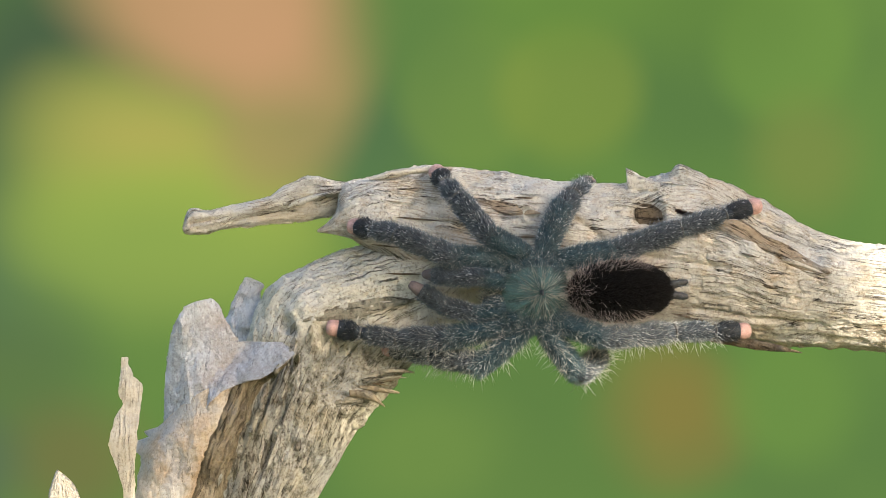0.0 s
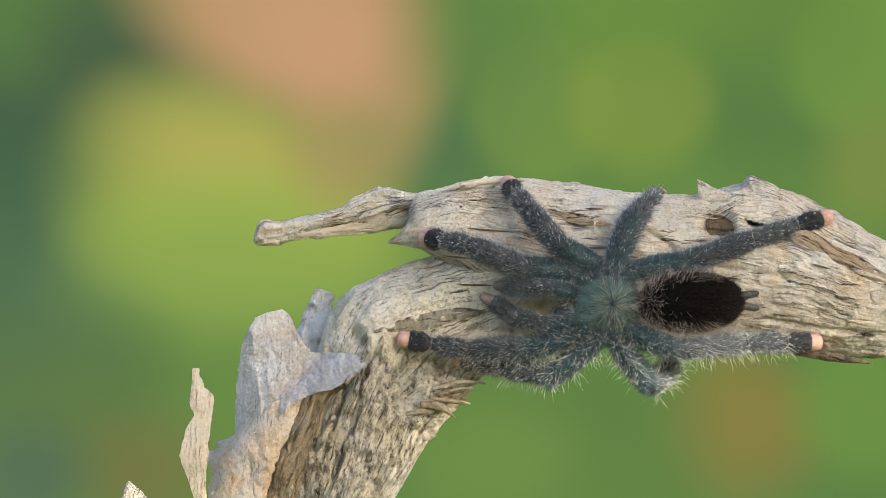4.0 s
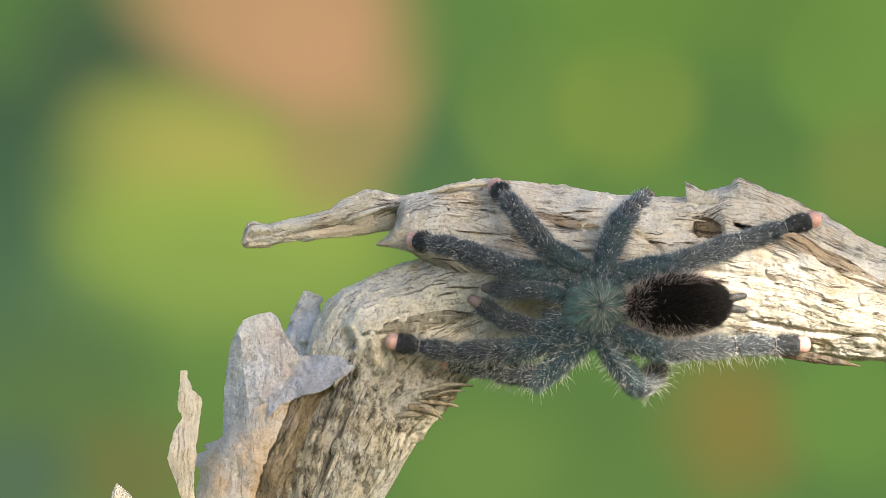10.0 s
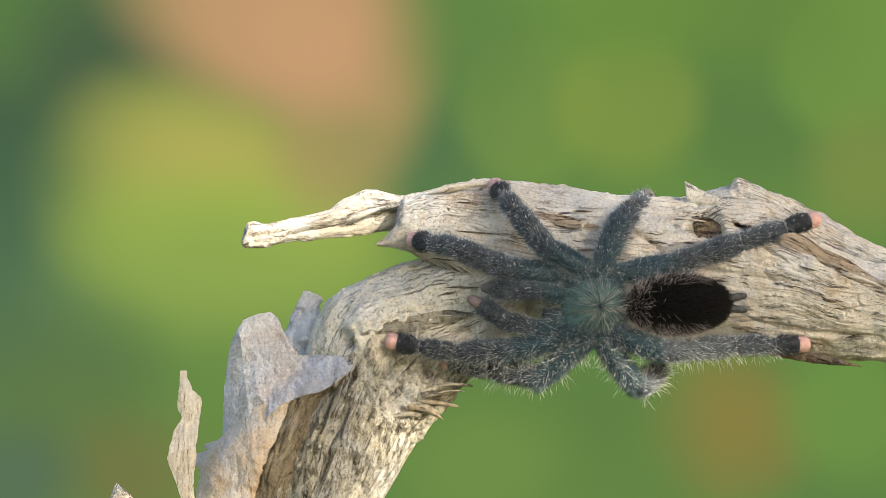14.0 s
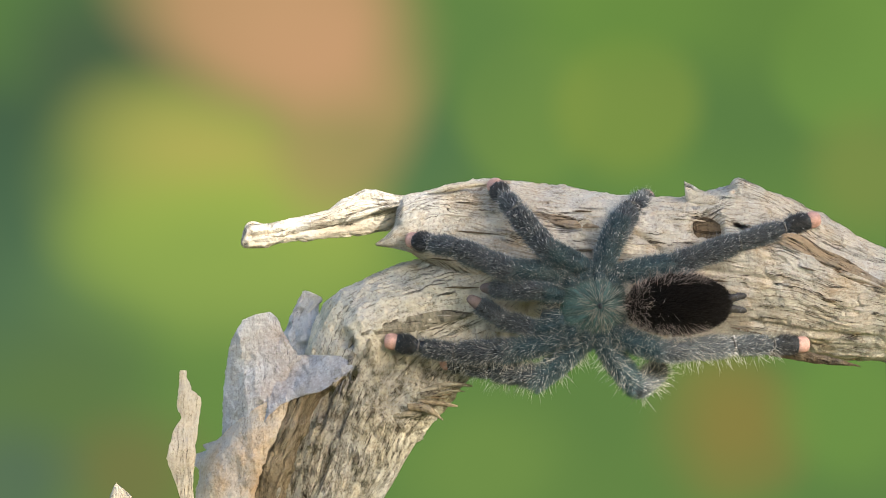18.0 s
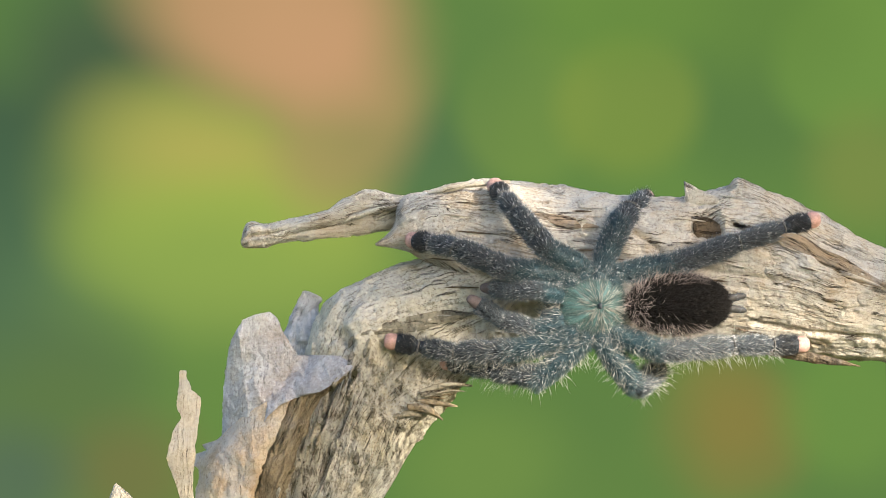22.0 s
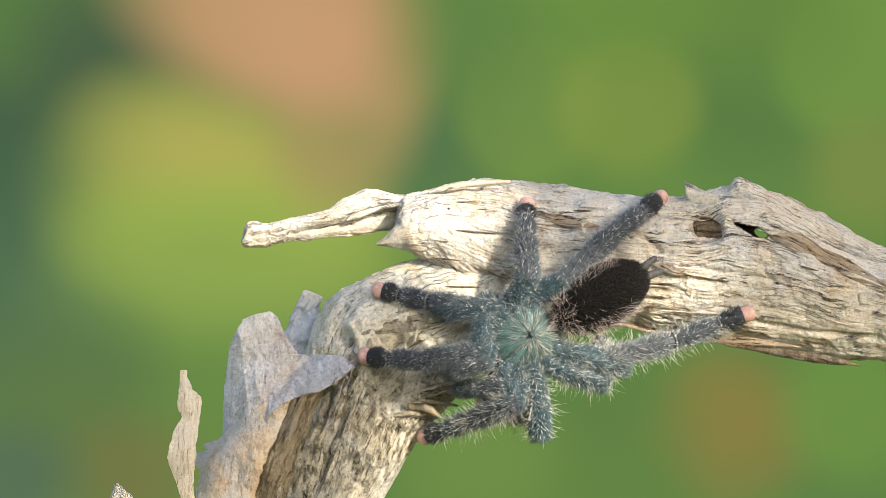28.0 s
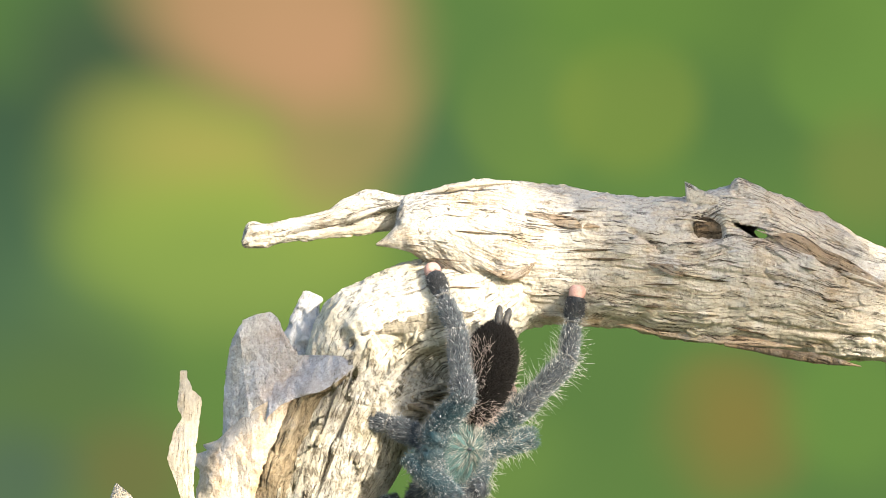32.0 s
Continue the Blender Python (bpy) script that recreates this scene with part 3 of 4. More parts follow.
# underside of the lip, with its shade put into the brown
wood_part("inner_bark", [(612, 664, 615, 668, 2, -170), (576, 676, 596, 684, 7, -172), (524, 692, 566, 706, 12, -172), (500, 724, 552, 736, 16, -172), (478, 780, 534, 786, 20, -170), (462, 830, 516, 834, 22, -166), (448, 890, 500, 890, 24, -160),
                         (420, 1000, 480, 1000, 30, -130), (410, 1150, 460, 1150, 30, -80)], 180, 130, WOOD_INNER, tree, "rough brown inner bark", 1.5, 45, lens=0.3, fibrous=0.8, crease=4.0)
wood_part("back_shard", [(536, 515, 548, 517, 4, 60), (522, 536, 574, 528, 16, 60), (512, 562, 566, 546, 22, 60), (496, 600, 578, 584, 28, 56), (494, 650, 590, 636, 30, 50),
                         (494, 720, 590, 720, 30, 50)], 140, 110, WOOD_GREY, tree, "grey shard standing behind", 1.2, 49, jag=6, fibrous=0.2, lens=0.1, crease=11.0, bumps=((540, 590, 16, 9), (528, 560, 14, -9), (560, 600, 14, 8)))
sheet("thin_splinter", [(320, 656, 330, 656), (318, 670, 334, 672), (316, 686, 340, 690), (314, 700, 349, 696), (313, 714, 357, 704), (318, 730, 356, 722), (321, 740, 353, 742), (308, 764, 350, 772),
                        (299, 790, 347, 796), (297, 812, 345, 816), (304, 840, 343, 846), (312, 858, 344, 866), (322, 890, 344, 890), (326, 1000, 350, 1000), (330, 1200, 370, 1200)],
      lambda x, y: -226 + 0.22 * (x - 330) + 6 * np.sin((y - 650) / 38.0) + 0.08 * np.clip(y - 880, 0, None), 7, WOOD_TAN, tree, "thin upright splinter of bark", 55, 220, 60, 1.8, 5.0)
wood_part("low_splinter", [(205, 854, 208, 856, 2, -200), (199, 872, 226, 872, 9, -200), (190, 900, 246, 900, 14, -198), (190, 1000, 262, 1000, 16, -180), (220, 1300, 320, 1300, 50, -40)],
          90, 60, WOOD_TAN, tree, "thin upright splinter of wood", 1.0, 57, fibrous=0.3, lens=0.3, tilt=-0.25)


def surface(px, py):
    """The depth of the wood's front at a point of the plan."""
    best = [FRONT[k] for k in ((int(px // 8) + i, int(py // 8) + j) for i in (-1, 0, 1) for j in (-1, 0, 1)) if k in FRONT]
    return float(np.mean(best)) if best else -40.0


def sliver(name, x, y, turn, length, width, lift, material, seed):
    """A thin raised flake of wood that follows the surface along its length."""
    dx, dy = math.cos(turn), math.sin(turn)
    rows = []
    for u, w in ((0, 0.12), (0.2, 0.8), (0.5, 1.0), (0.8, 0.6), (1, 0.06)):
        cx, cy = x + dx * length * (u - 0.5), y + dy * length * (u - 0.5)
        h = width * w / 2
        rows.append((cx + dy * h, cy - dx * h, cx - dy * h, cy + dx * h, max(0.6, 1.9 * w), surface(cx, cy) - lift * (0.3 + u)))
    return wood_part(name, rows, 18, 11, material, tree, "", 0.8, seed, keep=False, lens=0.4)




def remnant(points, wide, lift, seed, material=None):
    """A thin rind of darker bark left on the wood along a line of the plan."""
    rows = []
    for k, (x, y) in enumerate(points):
        (ax, ay), (bx, by) = points[max(0, k - 1)], points[min(len(points) - 1, k + 1)]
        l = math.hypot(bx - ax, by - ay)
        nx, ny = (by - ay) / l, -(bx - ax) / l
        h = wide / 2 * (0.1 if k in (0, len(points) - 1) else 1 - 0.25 * (k % 2))
        rows.append((x + nx * h, y + ny * h, x - nx * h, y - ny * h, 2.2, surface(x, y) - lift))
    return wood_part("bark_remnant", rows, 90, 40, material or WOOD_RUST, tree, "thin rind of rusty brown bark", 0.9, seed, keep=False, lens=0.3, jag=6)


# Below the crest, the bark's brown also paints the shade of the overhang.
remnant([(1366, 418), (1390, 424), (1420, 436), (1450, 452), (1480, 468), (1530, 494), (1575, 508)], 34, 0.2, 501)
remnant([(930, 378), (970, 386), (1010, 394), (1062, 402)], 20, 0.4, 503)
remnant([(862, 480), (890, 486), (925, 480), (950, 464)], 22, 0.5, 505)
remnant([(1090, 574), (1150, 582), (1230, 594), (1320, 604), (1420, 616)], 20, 0.5, 507)
remnant([(1150, 468), (1190, 478), (1228, 490)], 24, 0.6, 509)
remnant([(640, 592), (690, 580), (740, 572), (790, 560), (840, 556)], 30, 0.3, 511, WOOD_OLIVE)
wood_part("knot", [(1226, 396, 1228, 412, 2, surface(1228, 404) - 1), (1238, 386, 1240, 424, 4, surface(1240, 405)), (1258, 386, 1262, 430, 4, surface(1260, 408)), (1276, 398, 1279, 426, 2, surface(1277, 412) - 1)],
          40, 30, WOOD_BROWN, tree, "round brown knot", 1.0, 71, keep=False)
chance = random.Random(12)
for k in range(70):
    v = chance.random()
    x, y = 690 - 110 * v + chance.uniform(-75, 60) - 20 * v, 590 + 300 * v
    if surface(x, y) < -70:
        sliver("bark_flake", x, y, 1.9 + chance.uniform(-0.25, 0.25), chance.uniform(16, 46), chance.uniform(5, 12), chance.uniform(1.2, 3.2), chance.choice((WOOD_STEM, WOOD_STEM, WOOD_OLIVE, WOOD_OLIVE)), 100 + k)
for k in range(64):
    x = chance.uniform(760, 1560)
    y = chance.uniform(345, 590)
    slope = 0.05 + 0.28 * max(0, min(1, (x - 1150) / 250)) * (1 if y < 520 else 0.6)
    if surface(x, y) < -60:
        sliver("wood_sliver", x, y, slope + chance.uniform(-0.08, 0.08), chance.uniform(24, 90), chance.uniform(2.5, 6), chance.uniform(0.8, 2.2), chance.choice((WOOD, WOOD, WOOD_TAN, WOOD_BROWN)), 200 + k)
for k in range(16):
    sliver("torn_fibre", 738 + k * 5.2, 742 - k * 4.4 + chance.uniform(-8, 8), chance.uniform(-0.6, 0.4), chance.uniform(18, 44), chance.uniform(1.8, 3.6), 1.5, chance.choice((WOOD_BROWN, WOOD_RUST, WOOD_OLIVE)), 300 + k)
for k, row in enumerate(((690, 738, 700, 742, 735, 722, 745, 738, 770, 724, 772, 728), (735, 705, 738, 712, 790, 712, 785, 720, 812, 718, 812, 721), (740, 690, 745, 705, 800, 676, 802, 684, 838, 682, 838, 685),
                         (720, 715, 722, 726, 760, 718, 764, 734, 785, 742, 786, 745), (750, 700, 752, 706, 800, 690, 800, 694, 824, 692, 824, 694))):
    wood_part("chip", [(*row[:4], 5, -60 - 4 * k), (*row[4:8], 6, -66 - 4 * k), (*row[8:], 1, -62 - 4 * k)], 40, 24, (WOOD_OLIVE, WOOD_INNER)[k % 2], tree, "torn chip of bark", 0.8, 60 + k, keep=False)


# ---- the tarantula ----
U = 1 / SCALE
spider = tagged(new("tarantula"), "hairy pink-toed tarantula, slate-blue legs, green carapace, black abdomen", "spider")


def hair_mesh(name, roots, ways, lengths, width, bend=0.25, seed=0):
    """Tapered hairs, each a bent three-sided spike."""
    rng = np.random.default_rng(seed)
    n = len(roots)
    ways = ways / np.linalg.norm(ways, axis=1)[:, None]
    side = np.cross(ways, rng.normal(size=(n, 3)))
    side /= np.linalg.norm(side, axis=1)[:, None]
    other = np.cross(ways, side)
    lean = (side * rng.normal(size=(n, 1)) + other * rng.normal(size=(n, 1))) * bend * lengths[:, None] * 0.5
    v = np.empty((n, 7, 3))
    for k in range(3):
        off = (side * math.cos(k * 2.0944) + other * math.sin(k * 2.0944)) * width
        v[:, k] = roots + off
        v[:, 3 + k] = roots + ways * lengths[:, None] * 0.55 + lean * 0.3 + off * 0.75
    v[:, 6] = roots + ways * lengths[:, None] + lean
    f = np.array([(0, 1, 4), (0, 4, 3), (1, 2, 5), (1, 5, 4), (2, 0, 3), (2, 3, 5), (3, 4, 6), (4, 5, 6), (5, 3, 6)])
    faces = (np.arange(n)[:, None, None] * 7 + f[None]).reshape(-1, 3)
    uv = np.tile([(0, 0), (0, 0), (0, 0), (0.55, 0), (0.55, 0), (0.55, 0), (1, 0)], (n, 1))
    return mesh_of(name, v.reshape(-1, 3), faces, uv)


def lathe(name, profile, nv=20, lump=0.03, seed=0, squash=1.0):
    """A round body along x from (x, radius) pairs, in plan units."""
    p = np.array(profile, float)
    x = np.linspace(0, 1, 5 * len(p))
    t = np.linspace(0, 1, len(p))
    xs, rs = np.interp(x, t, p[:, 0]), np.interp(x, t, p[:, 1])
    rs = np.convolve(np.pad(rs, 2, "edge"), np.ones(5) / 5, "valid")
    rs[0] = rs[-1] = 0.2
    th = np.linspace(0, 2 * math.pi, nv)
    r = rs[:, None] * (1 + lump * np.sin(3 * th + seed)[None] * np.cos(xs * 0.1)[:, None])
    v = np.stack((np.broadcast_to(xs[:, None], r.shape), r * np.cos(th), r * np.sin(th) * squash), -1).reshape(-1, 3) * U
    return mesh_of(name, v, grid_faces(len(xs), nv), np.zeros((len(v), 2)))


def shaft_hairs(rng, n, length, radius, lo, hi, lay, spread, x0=0.0):
    """Roots and ways of hairs over a leg segment; lay: how far they lean towards its tip."""
    x = x0 + rng.random(n) * (length - x0)
    a = rng.random(n) * 2 * math.pi
    out = np.stack((np.zeros(n), np.cos(a), np.sin(a)), -1)
    waist = (0.78 + 0.27 * np.sin(np.pi * np.clip(x / max(length, 1), 0.0, 1.0)) ** 0.7)[:, None]
    roots = out * radius * waist + np.stack((x, np.zeros(n), np.zeros(n)), -1)
    ways = out + np.array((lay, 0, 0)) + rng.normal(size=(n, 3)) * spread
    return roots * U, ways, (lo + rng.random(n) ** 1.5 * (hi - lo)) * U


def leg_segment(kind, length, r0, r1, seed, teal=False, toe=False, short=False):
    rng = np.random.default_rng(seed)
    if toe:
        prof = [(-2, r0 * 0.7), (4, r0), (length * 0.5, r1), (length * 0.75, r1), (length - 12, r1 * 0.85), (length - 8, r1 * 0.3)]
    else:
        prof = [(-r0 * 0.5, r0 * 0.3), (0, r0 * 0.72), (length * 0.25, r0), (length * 0.7, r1 * 1.02), (length - 3, r1 * 0.76), (length + r1 * 0.4, r1 * 0.35)]
    ob = part_of(kind, lathe(kind, prof, seed=seed), SKIN_TEAL if teal else SKIN_DARK, spider)
    area = length * (r0 + r1) * 3.14
    mean = (r0 + r1) / 2
    if kind in ("tibia", "metatarsus"):
        part_of("joint_ring", lathe("joint_ring", [(length - 5, r1 * 0.8), (length - 4, r1 * 1.0), (length - 2, r1 * 1.0), (length - 1, r1 * 0.8)], seed=seed), SKIN_RING, ob, "narrow pale joint ring")
    end = length - (16 if toe else 14 if kind in ("tibia", "metatarsus") else -mean * 0.4)
    r, w, l = shaft_hairs(rng, int(area * 0.30), end, mean, 5, 12, 1.0, 0.35, -mean * 0.6 if kind != "tarsus" else 3)
    if not toe:
        # the rounded ends are furry too
        n = int(mean * mean * 0.5)
        a, b, e = rng.random(n) * 2 * math.pi, np.arccos(rng.random(n)), rng.integers(0, 2, n)
        out = np.stack((np.cos(b) * (2 * e - 1), np.cos(a) * np.sin(b), np.sin(a) * np.sin(b)), -1)
        cap = out * (mean * 0.5, mean * 0.8, mean * 0.8) + np.stack((e * length, 0 * a, 0 * a), -1)
        r, w, l = np.concatenate((r, cap * U)), np.concatenate((w, out + rng.normal(size=(n, 3)) * 0.4)), np.concatenate((l, rng.uniform(6, 13, n) * U))
    part_of("fuzz", hair_mesh("fuzz", r, w, l, 0.32 * U, 0.3, seed), HAIR_TOE if kind == "tarsus" else HAIR_TEAL if teal else HAIR_FUZZ, ob)
    r, w, l = shaft_hairs(rng, int(area * 0.017 * (0.25 if toe else 1)), length - (18 if toe else 0), mean + 2.5, 3, 6, 0.9, 0.3, -mean * 0.5)
    part_of("pale_hair", hair_mesh("pale_hair", r, w, l, 0.66 * U, 0.3, seed + 2), HAIR_SPECK, ob)
    much, far = (0.3, 16) if toe else (0.6, 16) if kind[:4] == "palp" else (1.4, 21) if short else (0.85, 40)
    r, w, l = shaft_hairs(rng, int(area * 0.03 * much), length - (18 if toe else 0), mean, 10, far, 0.3, 0.3)
    part_of("long_hair", hair_mesh("long_hair", r, w, l, (0.20 if short else 0.32) * U, 0.35, seed + 1), HAIR_GREY if short else HAIR_LONG, ob)
    if toe:
        cap = 1.0 if kind == "tarsus" else 0.72
        prof = [(length - 18, r1 * 0.7), (length - 13, r1 * 1.0), (length - 2, r1 * 1.08 * cap), (length + 5, r1 * 0.92 * cap), (length + 9, r1 * 0.5 * cap)]
        part_of("toe_pad", lathe("toe_pad", prof, seed=seed), SKIN_PINK if kind == "tarsus" else SKIN_PALP, ob, "soft pink toe pad" if kind == "tarsus" else "dull grey-pink pad")
    return ob


# carapace: a low dome with hairs combed outwards from its centre
def dome(name, rx, ry, rz, material, label, nose=0.12, dent=0.0, fan=0.0):
    bm = bmesh.new()
    bmesh.ops.create_uvsphere(bm, u_segments=48, v_segments=28, radius=1.0)
    for v in bm.verts:
        x, y, z = squarer(np.array([v.co]))[0] if rz < 40 else v.co
        r = math.hypot(x, y)
        z *= 1 + fan * math.sin(11 * math.atan2(y, x + 0.16) + 3 * x) * min(1, r * 2)
        v.co = Vector((x * rx * (1 + nose * x), y * ry * (1 - nose * x), z * rz * (1 - dent * math.exp(-(r / 0.16) ** 2)) * (1 if z > 0 else 0.5))) * U
    return part(name, bm, material, spider, label)


def squarer(v, p=3.0):
    """Pushes round outlines out towards a rounded square."""
    r = np.hypot(v[:, 0], v[:, 1]) + 1e-9
    k = r / (np.abs(v[:, 0]) ** p + np.abs(v[:, 1]) ** p + 1e-9) ** (1 / p)
    return v * np.stack((k, k, np.ones_like(k)), -1)


def dome_hairs(rng, n, rx, ry, rz, under=-0.2):
    v = rng.normal(size=(n * 3, 3))
    v /= np.linalg.norm(v, axis=1)[:, None]
    v = v[v[:, 2] > under][:n]
    normal = v / (rx, ry, rz)
    normal /= np.linalg.norm(normal, axis=1)[:, None]
    return (squarer(v) if rz < 40 else v) * (rx, ry, rz) * U * 0.98, normal, v


rng = np.random.default_rng(5)
shell = dome("carapace", 55, 51, 24, SKIN_SHELL, "flat green-grey carapace with radiating hairs", 0.08, 0.35, 0.09)
r, nrm, v = dome_hairs(rng, 3000, 55, 51, 24, -0.1)
out = np.stack((v[:, 0] + 0.2, v[:, 1], np.zeros(len(v))), -1)
out /= np.linalg.norm(out, axis=1)[:, None]
w = nrm * 0.15 + out * 1.0 + rng.normal(size=r.shape) * 0.12
part_of("short_hair", hair_mesh("short_hair", r, w, (4 + 5 * rng.random(len(r))) * U, 0.40 * U, 0.2, 3), HAIR_SHELL, shell)
# rays of long flat hairs round the dimple, in tufts
a = np.concatenate([rng.normal(c, 0.10, 7) for c in rng.uniform(0, 2 * math.pi, 38)])
b = rng.uniform(6, 38, len(a))
px, py = np.clip(-11 + np.cos(a) * b, -52, 46), np.clip(np.sin(a) * b, -47, 47)
pz = 25 * np.sqrt(np.clip(1 - (px / 62) ** 2 - (py / 58) ** 2, 0.02, 1))
ray = np.stack((np.cos(a), np.sin(a), -0.010 * b), -1) + rng.normal(size=(len(a), 3)) * 0.22
part_of("pale_hair", hair_mesh("pale_hair", np.stack((px, py, pz), -1) * U, ray, rng.uniform(10, 20, len(a)) * U, 0.62 * U, 0.25, 14), HAIR_RAY, shell)
r, nrm, v = dome_hairs(rng, 3200, 57, 54, 22, -0.35)
pick = (v[:, 2] < 0.22) & (rng.random(len(v)) < 0.75)
r, nrm, v = r[pick], nrm[pick], v[pick]
swirl = np.stack((-v[:, 1], v[:, 0], np.zeros(len(v))), -1) * rng.choice((-0.7, 0.7), len(v))[:, None]
part_of("fringe_hair", hair_mesh("fringe_hair", r, nrm + swirl + rng.normal(size=r.shape) * 0.4 + (-0.3, 0, 0.2), (8 + 15 * rng.random(len(r))) * U, 0.30 * U, 0.7, 4), HAIR_LONG, shell)
fovea = dome("fovea", 4, 6, 8, SKIN_DARK, "dark dimple in the middle of the back")
fovea.location = Vector((-11, 0, 19)) * U

abdomen = dome("abdomen", 88, 47, 46, SKIN_BLACK, "velvety black oval abdomen", -0.06)
abdomen.location = Vector((-144, 0, 4)) * U
r, nrm, v = dome_hairs(rng, 15000, 88, 47, 46, -0.6)
part_of("velvet_hair", hair_mesh("velvet_hair", r, nrm * 0.8 + (-0.8, 0, 0) + rng.normal(size=r.shape) * 0.3, (7 + 9 * rng.random(len(r))) * U, 0.5 * U, 0.3, 8), HAIR_BLACK, abdomen)
r, nrm, v = dome_hairs(rng, 2400, 88, 48, 47, -0.5)
pick = (v[:, 0] > 0.60) | (np.abs(v[:, 1]) > 0.66) & (v[:, 0] > -0.6) & (rng.random(len(v)) < 0.7) | (v[:, 0] > 0.1) & (rng.random(len(v)) < 0.07)
r, nrm, v = r[pick], nrm[pick], v[pick]
part_of("long_hair", hair_mesh("long_hair", r, nrm * 0.8 + (-0.6, 0, 0.1) + rng.normal(size=r.shape) * 0.35, (12 + 18 * rng.random(len(r))) * U, 0.34 * U, 0.4, 9), HAIR_RED, abdomen)
for side in (-1, 1):
    ob = part_of("spinneret", lathe("spinneret", [(0, 7), (10, 7), (22, 6.5), (34, 5), (39, 2)], seed=3), SKIN_GREY, spider, "finger-like grey spinneret")
    ob.matrix_basis = Matrix.Translation(Vector((-228, 7 * side, 6)) * U) @ pose(0, 0, 0, 0, 8, 180 - 10 * side)
    r, w, l = shaft_hairs(rng, 60, 34, 6, 4, 9, 1.2, 0.25)
    part_of("fuzz", hair_mesh("fuzz", r, w, l, 0.5 * U, 0.2, 30 + side), HAIR_FUZZ, ob)
    ob = part_of("chelicera", lathe("chelicera", [(-10, 12), (6, 20), (26, 20), (42, 14), (48, 6)], seed=4), SKIN_TEAL, spider, "stout furry jaw")
    ob.matrix_basis = Matrix.Translation(Vector((48, 19 * side, -6)) * U) @ pose(0, 0, 0, 0, 22, 3 * side)
    r, w, l = shaft_hairs(rng, 420, 46, 19, 6, 14, 0.9, 0.25)
    part_of("fuzz", hair_mesh("fuzz", r, w, l, 0.55 * U, 0.2, 40 + side), HAIR_FUZZ, ob)
    r, w, l = shaft_hairs(rng, 90, 46, 19, 14, 28, 0.8, 0.3)
    part_of("long_hair", hair_mesh("long_hair", r, w, l, 0.6 * U, 0.3, 50 + side), HAIR_LONG, ob)
ob = part_of("sternum", lathe("sternum", [(-62, 14), (-42, 44), (0, 56), (40, 46), (62, 16)], seed=2, squash=0.5), SKIN_DARK, spider)
ob.location = Vector((0, 0, -14)) * U

# the body's way: t, middle of the carapace, heading, depth, pitch, roll
BODY = [(0, 1052, 542, -1.0, 0.02, -164, 0, 0), (12, 1052, 542, -1.0, 0.02, -164, 0, 0), (25.6, 1052, 542, -1.0, 0.02, -164, 0, 0), (26.5, 1010, 560, -0.98, 0.2, -164, 2, 0)]
BODY += [(27.5, 965, 580, -0.93, 0.36, -164, 3, 0), (28.0, 932, 598, -0.87, 0.48, -164, 4, 0), (28.5, 912, 622, -0.83, 0.55, -164, 5, 0), (29.0, 888, 643, -0.75, 0.66, -164, 5, 4),
         (29.5, 862, 655, -0.71, 0.70, -164, 5, 10), (30.0, 838, 668, -0.65, 0.76, -160, 6, 20), (30.5, 832, 690, -0.49, 0.87, -155, 6, 32), (31.0, 826, 735, -0.43, 0.90, -145, 4, 42),
         (31.5, 820, 762, -0.35, 0.94, -140, 2, 46), (32.0, 812, 800, -0.30, 0.95, -135, 0, 48)]
# legs: hip in the body's frame; lengths of femur, patella with tibia, metatarsus with tarsus
HIPS = {"R1": ((52, -56, -4), 105, 116, 114), "R2": ((20, -66, -6), 95, 100, 92), "R3": ((-14, -66, -6), 90, 98, 76), "R4": ((-46, -56, -4), 110, 134, 150),
        "L1": ((52, 54, -4), 105, 116, 122), "L2": ((20, 64, -6), 110, 104, 90), "L3": ((-14, 64, -6), 95, 88, 60), "L4": ((-46, 54, -4), 110, 138, 134),
        "PR": ((58, -20, 4), 56, 56, 58), "PL": ((56, 30, 4), 58, 60, 62)}
# toes time by time: t, x, y, depth (None: on the wood)
TOES = {}
TOES["R1"] = [(0, 730, 425, None), (25.7, 730, 425, None), (26.6, 690, 540, -190), (27.3, 648, 632, None), (28.5, 640, 632, None), (29, 650, 715, None), (29.5, 616, 820, None),
              (30, 640, 870, None), (30.5, 700, 905, -70), (32, 690, 980, -40)]
TOES["R2"] = [(0, 876, 328, None), (25.6, 876, 328, None), (26.4, 855, 330, -150), (27.0, 836, 338, None), (27.5, 836, 338, None), (27.7, 725, 450, -150), (28.0, 668, 515, None), (28.2, 640, 558, None),
              (29.5, 634, 562, None), (30, 612, 640, -120), (30.5, 612, 818, None), (31, 606, 884, None), (32, 620, 930, None)]
TOES["R3"] = [(0, 1146, 350, 15), (25.6, 1146, 350, 15), (26.3, 1040, 330, -160), (27.0, 940, 362, None), (28.2, 932, 362, None), (28.5, 905, 378, -150), (29, 850, 378, None), (29.2, 740, 470, -150),
              (29.4, 718, 482, None), (31, 716, 486, None), (31.5, 680, 532, None), (32, 622, 735, None)]
TOES["R4"] = [(0, 1443, 388, None), (25.6, 1443, 388, None), (26.4, 1300, 360, -150), (27.2, 1168, 352, None), (28.0, 1170, 350, None), (28.2, 1030, 288, -160), (28.5, 962, 345, None), (30, 966, 348, None),
              (30.5, 784, 395, None), (31, 763, 474, None), (32, 764, 476, None)]
